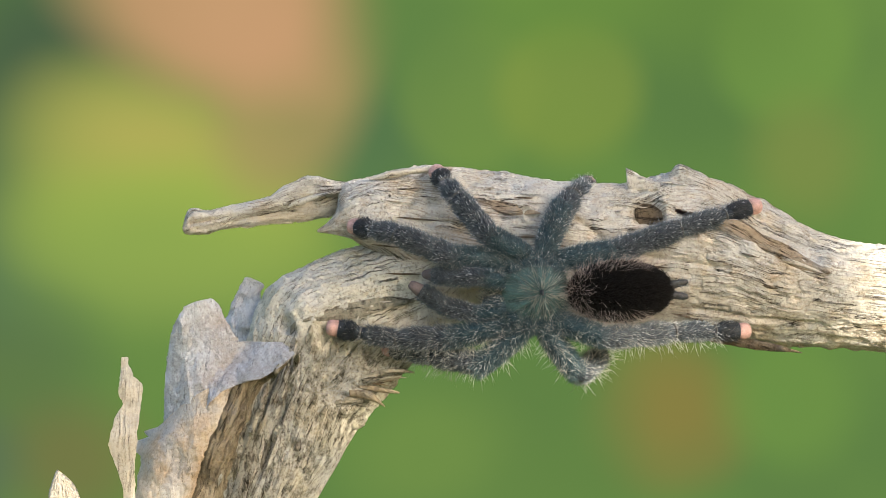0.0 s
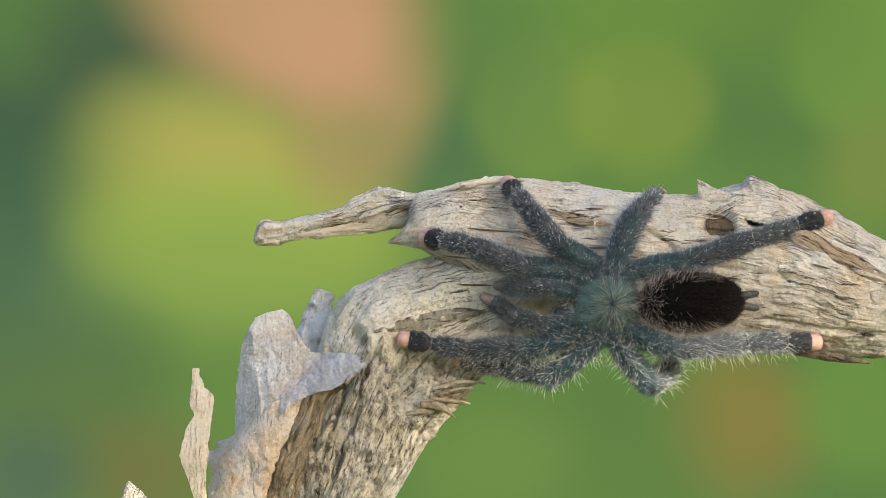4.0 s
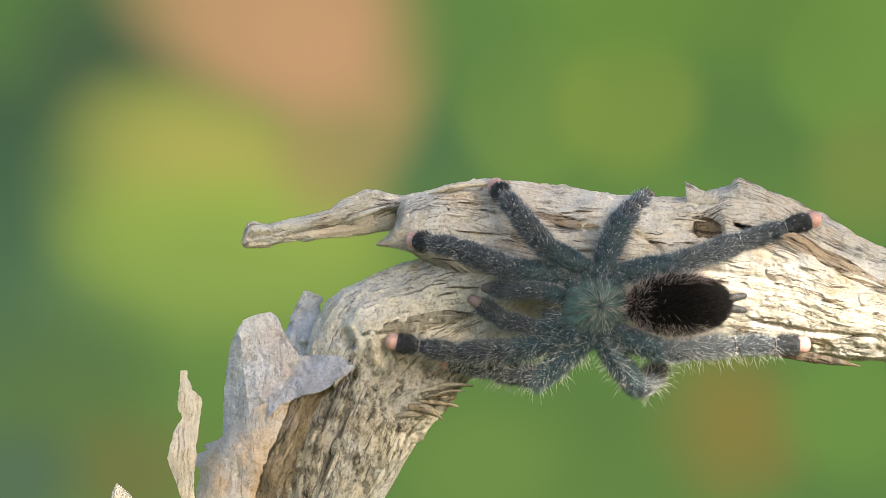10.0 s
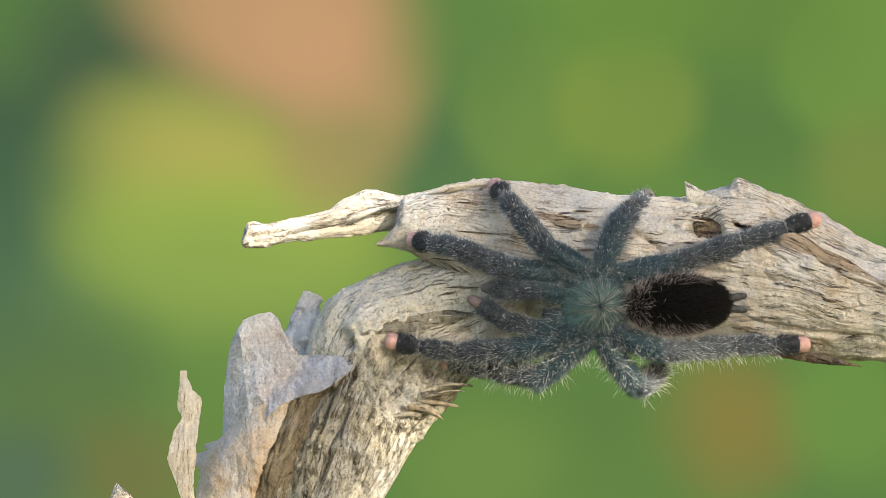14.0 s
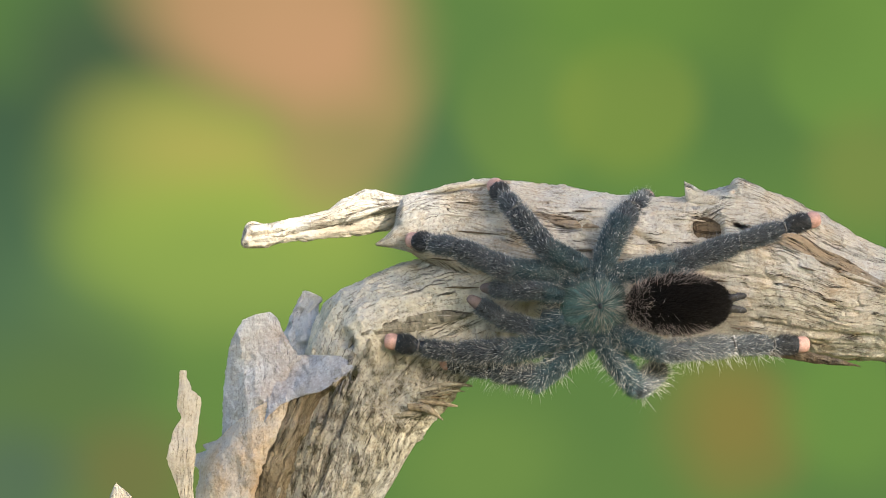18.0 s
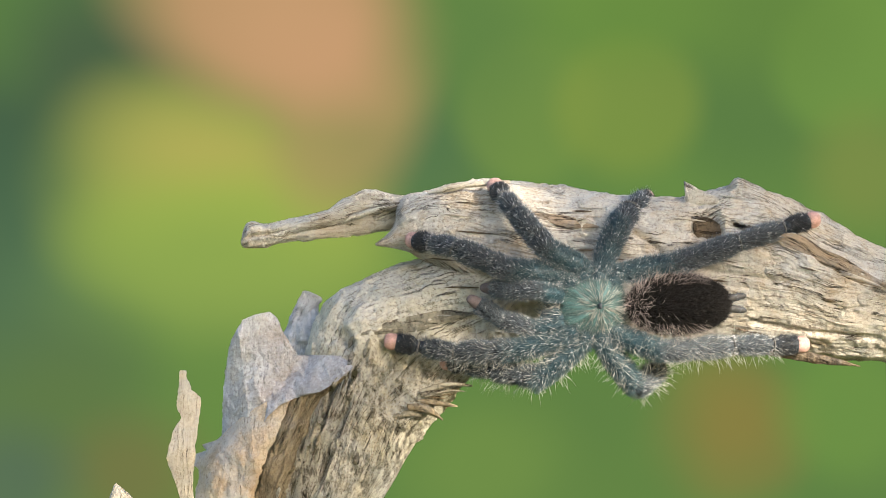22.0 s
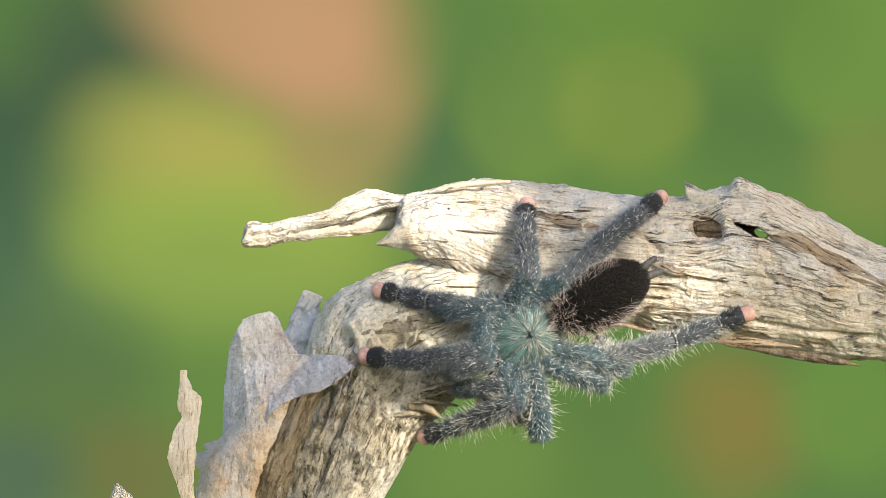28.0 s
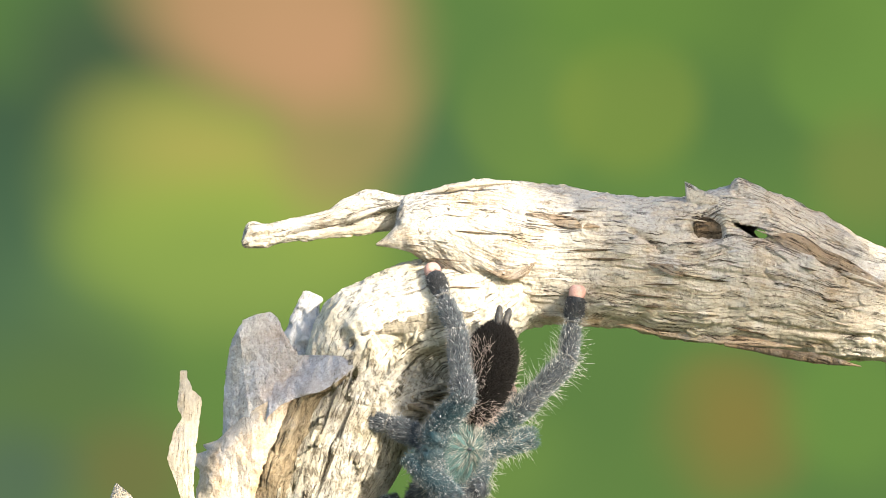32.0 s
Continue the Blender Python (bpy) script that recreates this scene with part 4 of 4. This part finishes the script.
TOES["L1"] = [(0, 690, 604, None), (25.6, 690, 604, None), (26.6, 690, 760, -170), (27.5, 727, 820, -60), (28.0, 750, 775, -40), (28.5, 740, 772, -40), (29, 745, 785, -30), (29.5, 716, 860, -30),
              (30, 690, 905, -40), (31, 735, 925, -10), (32, 720, 990, 0)]
TOES["L2"] = [(0, 790, 640, -50), (25.6, 790, 640, -50), (26.6, 830, 690, -20), (27.5, 850, 690, 20), (28.5, 860, 735, 20), (29, 850, 780, 0), (30, 820, 800, 10), (31, 790, 850, 20), (32, 780, 900, 20)]
TOES["L3"] = [(0, 1168, 612, 50), (25.6, 1168, 612, 50), (26.6, 1120, 605, 10), (27.5, 1082, 600, 20), (28.5, 1040, 610, 20), (29.5, 985, 620, 20), (30, 930, 660, 20), (31, 925, 670, 20), (32, 900, 690, 20)]
TOES["L4"] = [(0, 1424, 610, -95), (25.6, 1424, 610, -95), (27.5, 1416, 608, -95), (27.7, 1393, 594, -110), (28.0, 1326, 555, None), (28.2, 1264, 526, None), (28.5, 1221, 518, None), (29.1, 1221, 518, None),
              (29.5, 1156, 505, None), (30, 1036, 510, None), (30.5, 1020, 511, None), (32, 1022, 514, None)]
TOES["PR"] = [(0, 860, 510, -150), (25.6, 860, 510, -150), (27.5, 785, 640, -135), (28, 780, 655, -130), (28.5, 760, 690, -130), (29, 740, 730, -120), (29.5, 680, 780, -110), (30.5, 720, 800, -80), (32, 720, 890, -60)]
TOES["PL"] = [(0, 836, 531, -150), (25.6, 836, 531, -150), (27.5, 800, 672, -110), (28, 800, 692, -100), (28.5, 790, 725, -90), (29, 800, 770, -70), (30, 770, 800, -60), (31, 790, 860, -40), (32, 760, 920, -20)]
# knees and wrists time by time: t, knee, wrist
KNEES = {}
KNEES["R1"] = [(0, 902, 478, 806, 438), (25.7, 902, 478, 806, 438), (27.3, 858, 568, 745, 612), (28, 850, 628, 742, 640), (28.5, 845, 652, 735, 652), (29, 848, 712, 742, 727), (29.5, 815, 762, 708, 785),
               (30, 822, 782, 716, 822), (30.5, 824, 805, 765, 860), (31, 805, 838, 760, 890), (32, 800, 880, 740, 930)]
KNEES["R2"] = [(0, 968, 440, 912, 372), (25.6, 968, 440, 912, 372), (27.0, 875, 490, 850, 410), (27.5, 875, 490, 850, 410), (28, 842, 550, 757, 535), (28.5, 830, 586, 725, 578), (29, 820, 630, 722, 602),
               (29.5, 790, 650, 695, 612), (30, 780, 702, 685, 684), (30.5, 775, 752, 690, 790), (31, 778, 800, 690, 848), (31.5, 795, 830, 715, 862), (32, 805, 842, 735, 870)]
KNEES["R3"] = [(0, 1084, 425, 1118, 368), (25.6, 1084, 425, 1118, 368), (27.0, 960, 492, 946, 410), (28, 936, 492, 930, 415), (28.5, 906, 505, 905, 430), (29, 850, 532, 845, 442), (29.4, 818, 572, 742, 518),
               (30, 805, 612, 745, 545), (30.5, 772, 642, 738, 555), (31, 770, 662, 730, 560), (31.5, 760, 690, 703, 612), (32, 762, 782, 690, 752)]
KNEES["R4"] = [(0, 1192, 470, 1306, 430), (25.6, 1192, 470, 1306, 430), (27.2, 1022, 490, 1110, 408), (28.0, 1000, 500, 1090, 412), (28.5, 946, 512, 960, 410), (29, 925, 540, 950, 430), (29.5, 890, 545, 942, 435),
               (30, 865, 540, 925, 458), (30.5, 832, 592, 808, 475), (31, 836, 660, 800, 558), (31.5, 832, 682, 806, 575), (32, 822, 704, 810, 588)]
KNEES["L1"] = [(0, 912, 620, 806, 625), (25.6, 912, 620, 806, 625), (27.5, 910, 706, 822, 756), (28, 908, 716, 835, 745), (28.5, 895, 738, 836, 762), (29, 886, 755, 832, 792), (29.5, 868, 790, 790, 826),
               (30, 848, 795, 770, 850), (30.5, 840, 805, 795, 868), (31, 825, 840, 790, 900), (32, 805, 890, 770, 950)]
KNEES["L2"] = [(0, 958, 668, 866, 654), (25.6, 958, 668, 866, 654), (27.5, 974, 706, 908, 722), (28, 952, 725, 905, 735), (28.5, 962, 722, 918, 756), (29, 930, 715, 900, 762), (29.5, 900, 740, 880, 780),
               (30, 870, 770, 850, 810), (31, 850, 820, 820, 860), (32, 840, 870, 800, 900)]
KNEES["L3"] = [(0, 1128, 688, 1170, 652), (25.6, 1128, 688, 1170, 652), (27.5, 1062, 688, 1082, 640), (28, 1060, 676, 1075, 640), (28.5, 1055, 668, 1050, 630), (29, 1030, 684, 1020, 640), (29.5, 1012, 690, 1000, 640),
               (30, 905, 738, 925, 690), (30.5, 905, 742, 925, 690), (31, 902, 748, 925, 700), (31.5, 900, 772, 925, 715), (32, 872, 792, 900, 735)]
KNEES["L4"] = [(0, 1172, 622, 1300, 612), (25.6, 1172, 622, 1300, 612), (27.5, 1155, 614, 1290, 612), (28, 1066, 640, 1196, 604), (28.5, 1012, 642, 1118, 594), (29, 1010, 644, 1116, 600), (29.5, 955, 668, 1066, 605),
               (30, 928, 692, 1028, 605), (30.5, 918, 692, 1010, 605), (31, 914, 694, 1010, 612), (31.5, 916, 716, 1010, 622), (32, 925, 722, 1004, 640)]
KNEES["PR"] = [(0, 952, 515, 908, 514), (25.6, 952, 515, 908, 514), (27.5, 875, 610, 830, 625), (28, 855, 645, 815, 655), (28.5, 835, 675, 795, 685), (29, 815, 700, 775, 715), (29.5, 780, 740, 730, 760),
               (30.5, 795, 750, 755, 775), (31, 790, 790, 760, 830), (32, 790, 840, 750, 870)]
KNEES["PL"] = [(0, 948, 582, 890, 566), (25.6, 948, 582, 890, 566), (27.5, 890, 655, 840, 668), (28, 895, 680, 845, 688), (28.5, 875, 698, 830, 715), (29, 865, 720, 830, 750), (30, 830, 740, 800, 770), (31, 820, 800, 805, 830), (32, 805, 860, 780, 890)]


def along(rows, t):
    """Values at t, easing from row to row."""
    for a, b in zip(rows, rows[1:]):
        if t <= b[0]:
            u = (t - a[0]) / (b[0] - a[0])
            return [p + (q - p) * u * u * (3 - 2 * u) for p, q in zip(a[1:], b[1:])]
    return list(rows[-1][1:])


def body_at(t):
    rows = np.array(BODY)
    v = [np.interp(t, rows[:, 0], rows[:, k]) for k in range(1, 8)]
    o = place(v[0], v[1], v[4])
    p = radians(v[5])
    f = Vector((v[2], 0, -v[3])).normalized()
    f = (f * math.cos(p) + Vector((0, 1, 0)) * math.sin(p)).normalized()
    up = Vector((math.sin(radians(v[6])), -math.cos(radians(v[6])), 0))
    up = (up - f * up.dot(f)).normalized()
    side = up.cross(f)
    m = Matrix((f, side, up)).transposed().to_4x4()
    m.translation = o
    return m


# the leg's pieces: name, share of its stretch, radii at both ends
FEMUR, LOWER, FOOT = (("femur", 1.0, 18, 18),), (("patella", 0.36, 18, 18), ("tibia", 0.64, 18, 16)), (("metatarsus", 0.60, 15, 13), ("tarsus", 0.40, 13, 14))
PALP = ((("palp_femur", 1.0, 12, 13),), (("palp_tibia", 1.0, 14, 14),), (("palp_tarsus", 1.0, 14, 12),))
SEGMENTS = {}
for key, (hip, *stretches) in HIPS.items():
    seed = sum(map(ord, key)) * 7
    SEGMENTS[key] = []
    for stretch, kinds in zip(stretches, PALP if key[0] == "P" else (FEMUR, LOWER, FOOT)):
        row = []
        for n, f, r0, r1 in kinds:
            seed += 1
            row.append((leg_segment(n, stretch * f, r0, r1, seed, n in ("femur", "palp_femur"), n in ("tarsus", "palp_tarsus"), key in ("R1", "R2", "R3", "R4", "PR", "PL")), stretch * f * U))
        SEGMENTS[key].append(row)

for key, (hip, *_) in HIPS.items():
    if key[0] != "P":
        way = Vector(hip) * 0.62
        ob = leg_segment("coxa", way.length, 15, 17, 900 + sum(map(ord, key)), True, short=True)
        ob.matrix_basis = Matrix.Translation((Vector(hip) - way) * U) @ way.to_track_quat("X", "Z").to_matrix().to_4x4()

TIMES = [0, 12, 25.4] + [round(25.6 + 0.1 * k, 2) for k in range(65)]


def leg_joints(key, m, t):
    """Hip, knee, wrist and toe at t: the knee is raised and the wrist lowered as far as the pieces' lengths ask."""
    hip, femur, lower, foot = HIPS[key]
    h = m @ (Vector(hip) * U)
    hx, hy, hd = 784 + h.x * SCALE * DIST / (DIST + h.y), 441 - (h.z - EYE) * SCALE * DIST / (DIST + h.y), h.y * SCALE
    kx, ky, wx, wy = along(KNEES[key], t)
    toe = Vector(along([(s, *place(x, y, (surface(x, y) - 9) if d is None else d)) for s, x, y, d in TOES[key]], t))
    td = toe.y * SCALE
    kd = hd - min(24.0, math.sqrt(max(0.0, femur ** 2 - (kx - hx) ** 2 - (ky - hy) ** 2)))
    tx, ty = 784 + toe.x * SCALE * DIST / (DIST + toe.y), 441 - (toe.z - EYE) * SCALE * DIST / (DIST + toe.y)
    room = math.sqrt(max(0.0, lower ** 2 - (wx - kx) ** 2 - (wy - ky) ** 2))
    low = td - math.sqrt(max(0.0, (0.96 * foot) ** 2 - (wx - tx) ** 2 - (wy - ty) ** 2))
    kd = max(kd, min(low - room, hd + (70.0 if t > 29.3 else 12.0), surface(kx, ky) - 20.0))
    wd = min(max(low, kd), kd + max(20.0, room), surface(wx, wy) - 14.0 if key[0] == "R" or key in ("L1", "L4", "PL") else 1e9)
    return h, place(kx, ky, kd), place(wx, wy, wd), toe


def spider_rows():
    rows = collections.defaultdict(list)
    body = []
    for t in TIMES:
        m = body_at(t)
        body.append((t, m))
        back = m.inverted()
        for key, stretches in SEGMENTS.items():
            hip, knee, wrist, toe = leg_joints(key, m, t)
            # the thigh ends at the knee, the shin lies midway between its joints, the foot ends at the toe
            for j, (a, b) in enumerate(((hip, knee), (knee, wrist), (wrist, toe))):
                x = (b - a).normalized()
                total = sum(l for _, l in stretches[j])
                start = (a + b) / 2 - x * total / 2 if j == 1 else a if j == 0 and b.y > a.y else b - x * total
                y = x.cross(Vector((0.0, -1.0, 0.0))).normalized()
                q = Matrix((x, y, x.cross(y))).transposed().to_4x4()
                for ob, l in stretches[j]:
                    q.translation = start
                    rows[ob].append((t, back @ q))
                    start = start + x * l
    return body, rows


# ---- cobweb on the stem ----
SILK = plain("grey_silk", (0.55, 0.54, 0.52), 0.5, 0.4, 0.1)
web = tagged(new("cobweb"), "thin grey cobweb strands stretched over the bark", "cobweb")
web.location = place(690, 690, surface(690, 690) - 4)
strand = random.Random(4)
verts, faces = [], []
for k in range(46):
    a = (strand.uniform(640, 700), strand.uniform(640, 770))
    b = (strand.uniform(690, 765), strand.uniform(640, 740))
    ends = [place(x, y, surface(x, y) - strand.uniform(1, 9)) - web.location for x, y in (a, b)]
    up = Vector((strand.uniform(-1, 1), strand.uniform(-1, 1), strand.uniform(-1, 1))).cross(ends[1] - ends[0]).normalized() * 0.22 / SCALE
    other = up.cross(ends[1] - ends[0]).normalized() * 0.22 / SCALE
    base = len(verts)
    verts += [p + o for p in ends for o in (up, other * 0.87 - up * 0.5, -other * 0.87 - up * 0.5)]
    faces += [(base + i, base + (i + 1) % 3, base + 3 + (i + 1) % 3, base + 3 + i) for i in range(3)]
tagged(part_of("silk", mesh_of("silk", verts, faces), SILK, web), kind="stuff")


# ---- unseen leafy twigs, added overhead so that their shade plays on the limb ----
def leaf_mesh():
    bm = bmesh.new()
    rows = []
    for i in range(6):
        u = i / 5
        w = 0.021 * math.sin(math.pi * min(1, 0.06 + u * 0.92)) ** 0.8
        z = -0.012 * u * u
        rows.append([bm.verts.new((u * 0.075, -w, z + 0.004)), bm.verts.new((u * 0.075, 0, z)), bm.verts.new((u * 0.075, w, z + 0.004))])
    for a, b in zip(rows, rows[1:]):
        for k in (0, 1):
            bm.faces.new((a[k], b[k], b[k + 1], a[k + 1]))
    me = bpy.data.meshes.new("leaf")
    bm.to_mesh(me)
    bm.free()
    me.materials.append(LEAF)
    return me


LEAF_MESH = leaf_mesh()
FACE_SUN = SUN.to_track_quat("Z", "Y").to_matrix().to_4x4()


def tapered(points, radii, seg=8):
    """A bent round stem through the points."""
    bm = bmesh.new()
    rings = []
    for k, (p, r) in enumerate(zip(points, radii)):
        a, b = points[max(0, k - 1)], points[min(len(points) - 1, k + 1)]
        turn = (b - a).to_track_quat("Z", "Y").to_matrix()
        rings.append([bm.verts.new(p + turn @ Vector((math.cos(t) * r, math.sin(t) * r, 0))) for t in np.linspace(0, 2 * math.pi, seg, endpoint=False)])
    for a, b in zip(rings, rings[1:]):
        for i in range(seg):
            bm.faces.new((a[i], a[(i + 1) % seg], b[(i + 1) % seg], b[i]))
    bm.faces.new(rings[0][::-1])
    bm.faces.new(rings[-1])
    return bm


HANG = 0.42
# Unseen tree, added only to carry the shading twigs.
unseen_shade_tree = tagged(new("unseen_shade_tree"), "unseen slender tree, added to hold the twigs that shade the dead limb", "tree")
unseen_shade_tree.location = (2.5, -0.5, 0)
part("trunk", tapered([Vector((0.02 * math.sin(i), 0.03 * math.cos(2 * i), 0.55 * i - 0.05)) for i in range(7)], [0.075 - 0.008 * i for i in range(7)], 12), TWIG, unseen_shade_tree)


def shade_twig(px, py, wide, high, far, count, seed):
    """An unseen hanging twig with leaves, added far metres from the plan's point towards the sun, whose shade spreads
    over wide x high plan units.
    """
    rnd = random.Random(seed)
    ob = tagged(new("shade_twig"), "unseen green leafy twig, added to shade the dead limb", "twig", "twigs that shade the limb")
    home = place(px, py, -100) + SUN * far
    part("stem", tapered([Vector((0, 0, HANG)), Vector((0.01, 0.01, 0.2)), Vector((0, 0, 0)), Vector((0.01, 0, -0.03))], [0.003, 0.0025, 0.002, 0.001], 6), TWIG, ob)
    part("crossbar", tapered([Vector((-0.2, 0, HANG)), Vector((-0.07, 0.01, HANG + 0.004)), Vector((0.07, 0, HANG)), Vector((0.2, 0.01, HANG))], [0.003, 0.004, 0.004, 0.003], 6), TWIG, ob)
    for _ in range(count):
        lf = new("leaf", LEAF_MESH)
        lf.parent = ob
        x, y = (rnd.random() - 0.5) * wide * U, (rnd.random() - 0.5) * high * U
        lf.matrix_basis = Matrix.Translation(Vector((x, 0, y)) + SUN * rnd.uniform(-0.03, 0.03)) @ FACE_SUN @ pose(0, 0, 0, rnd.uniform(-30, 30), rnd.uniform(-30, 30), rnd.uniform(0, 360)) @ Matrix.Scale(0.5, 4) @ pose(-0.037, 0, 0)
    foot = unseen_shade_tree.location + Vector((0, 0, 2.35 + 0.12 * seed))
    top = home + Vector((0, 0, HANG))
    path = [foot + (top - foot) * u + Vector((0, 0, 0.25 * u * (1 - u))) - unseen_shade_tree.location for u in (0, 0.25, 0.5, 0.75, 1.0)]
    part("bough", tapered(path, [0.02, 0.016, 0.012, 0.009, 0.006]), TWIG, unseen_shade_tree)
    return ob, home


def sway(twig, rows):
    """rows: seconds and how far the twig has swung aside, in plan units across and up."""
    ob, home = twig
    walk(ob, [(t, Matrix.Translation(home + Vector((x * U, 0, y * U)))) for t, x, y in rows])


# Each unseen twig blocks the sun from one stretch of the wood.
TWIG_END = shade_twig(640, 385, 480, 120, 1.7, 26, 1)
TWIG_STUMP = shade_twig(430, 780, 500, 230, 1.9, 54, 2)
TWIG_MID = shade_twig(985, 470, 260, 340, 2.0, 44, 3)
TWIG_RIGHT = shade_twig(1340, 480, 440, 280, 1.8, 38, 4)
TWIG_BEND = shade_twig(650, 555, 210, 130, 1.75, 22, 6)
TWIG_GREY = shade_twig(500, 635, 230, 150, 1.6, 26, 5)


def motions():
    body, rows = spider_rows()
    walk(spider, body)
    for ob, r in rows.items():
        walk(ob, r)
    sway(TWIG_END, [(0, 0, 0), (13.2, 0, 0), (13.9, 0, 320), (19, 0, 420), (21.2, 0, 380), (21.5, 0, 0), (22.6, 0, 0), (23.4, 0, 380), (25, 0, 520), (32, 0, 600)])
    sway(TWIG_STUMP, [(0, 0, 0), (13.6, 0, 0), (14.0, -60, 0), (14.6, -60, 0), (15.6, 0, 0), (20.1, 0, 0), (20.5, -180, 0), (21.3, 0, 0), (23.0, 0, 0), (23.5, -720, 0), (25.0, -720, 0), (25.6, -50, 0), (28.3, -50, 0), (29.0, -300, 0), (30.2, -300, 0), (30.8, -190, 0), (31.4, -230, 0), (31.8, -460, 0), (32, -500, 0)])
    sway(TWIG_MID, [(0, 0, 0), (18, 0, 0), (19, 40, 0), (21.2, 60, 20), (22, 190, 170), (23, 300, 230), (25.5, 330, 260), (27, 130, 230), (28.3, 130, 160), (29, 130, 110), (29.5, 130, 110), (30, 130, 120), (30.5, 60, 500), (31, 0, 680), (32, 0, 800)])
    sway(TWIG_RIGHT, [(0, 20, 40), (6, 40, 70), (8, 50, 90), (9.2, 60, 100), (10, 140, 190), (11, 150, 200), (12, 60, 70), (13, 20, 30), (14, 10, 10), (17, 20, 30), (19, 40, 60), (21, 30, 30), (22, 70, 110), (23, 30, 50), (25.5, 10, 20), (27.5, 215, 60), (28.4, 215, 60), (29.0, 170, 150), (29.4, 170, 150), (30, 130, 110), (31, 180, 40), (31.6, 100, 60), (32, -40, 90)])
    sway(TWIG_BEND, [(0, 0, 0), (22.9, 0, 0), (23.5, -700, 160), (25.1, -700, 160), (25.7, -20, 0), (28.2, -60, 0), (28.9, -640, 160), (32, -760, 200)])
    sway(TWIG_GREY, [(0, 0, 0), (23.0, 0, 0), (23.5, -520, 0), (25.0, -520, 0), (25.6, 0, 0), (28.8, 0, 0), (29.3, -180, 40), (30.2, -180, 40), (30.6, 0, 0), (31.4, 0, 0), (32, -60, 20)])


motions()
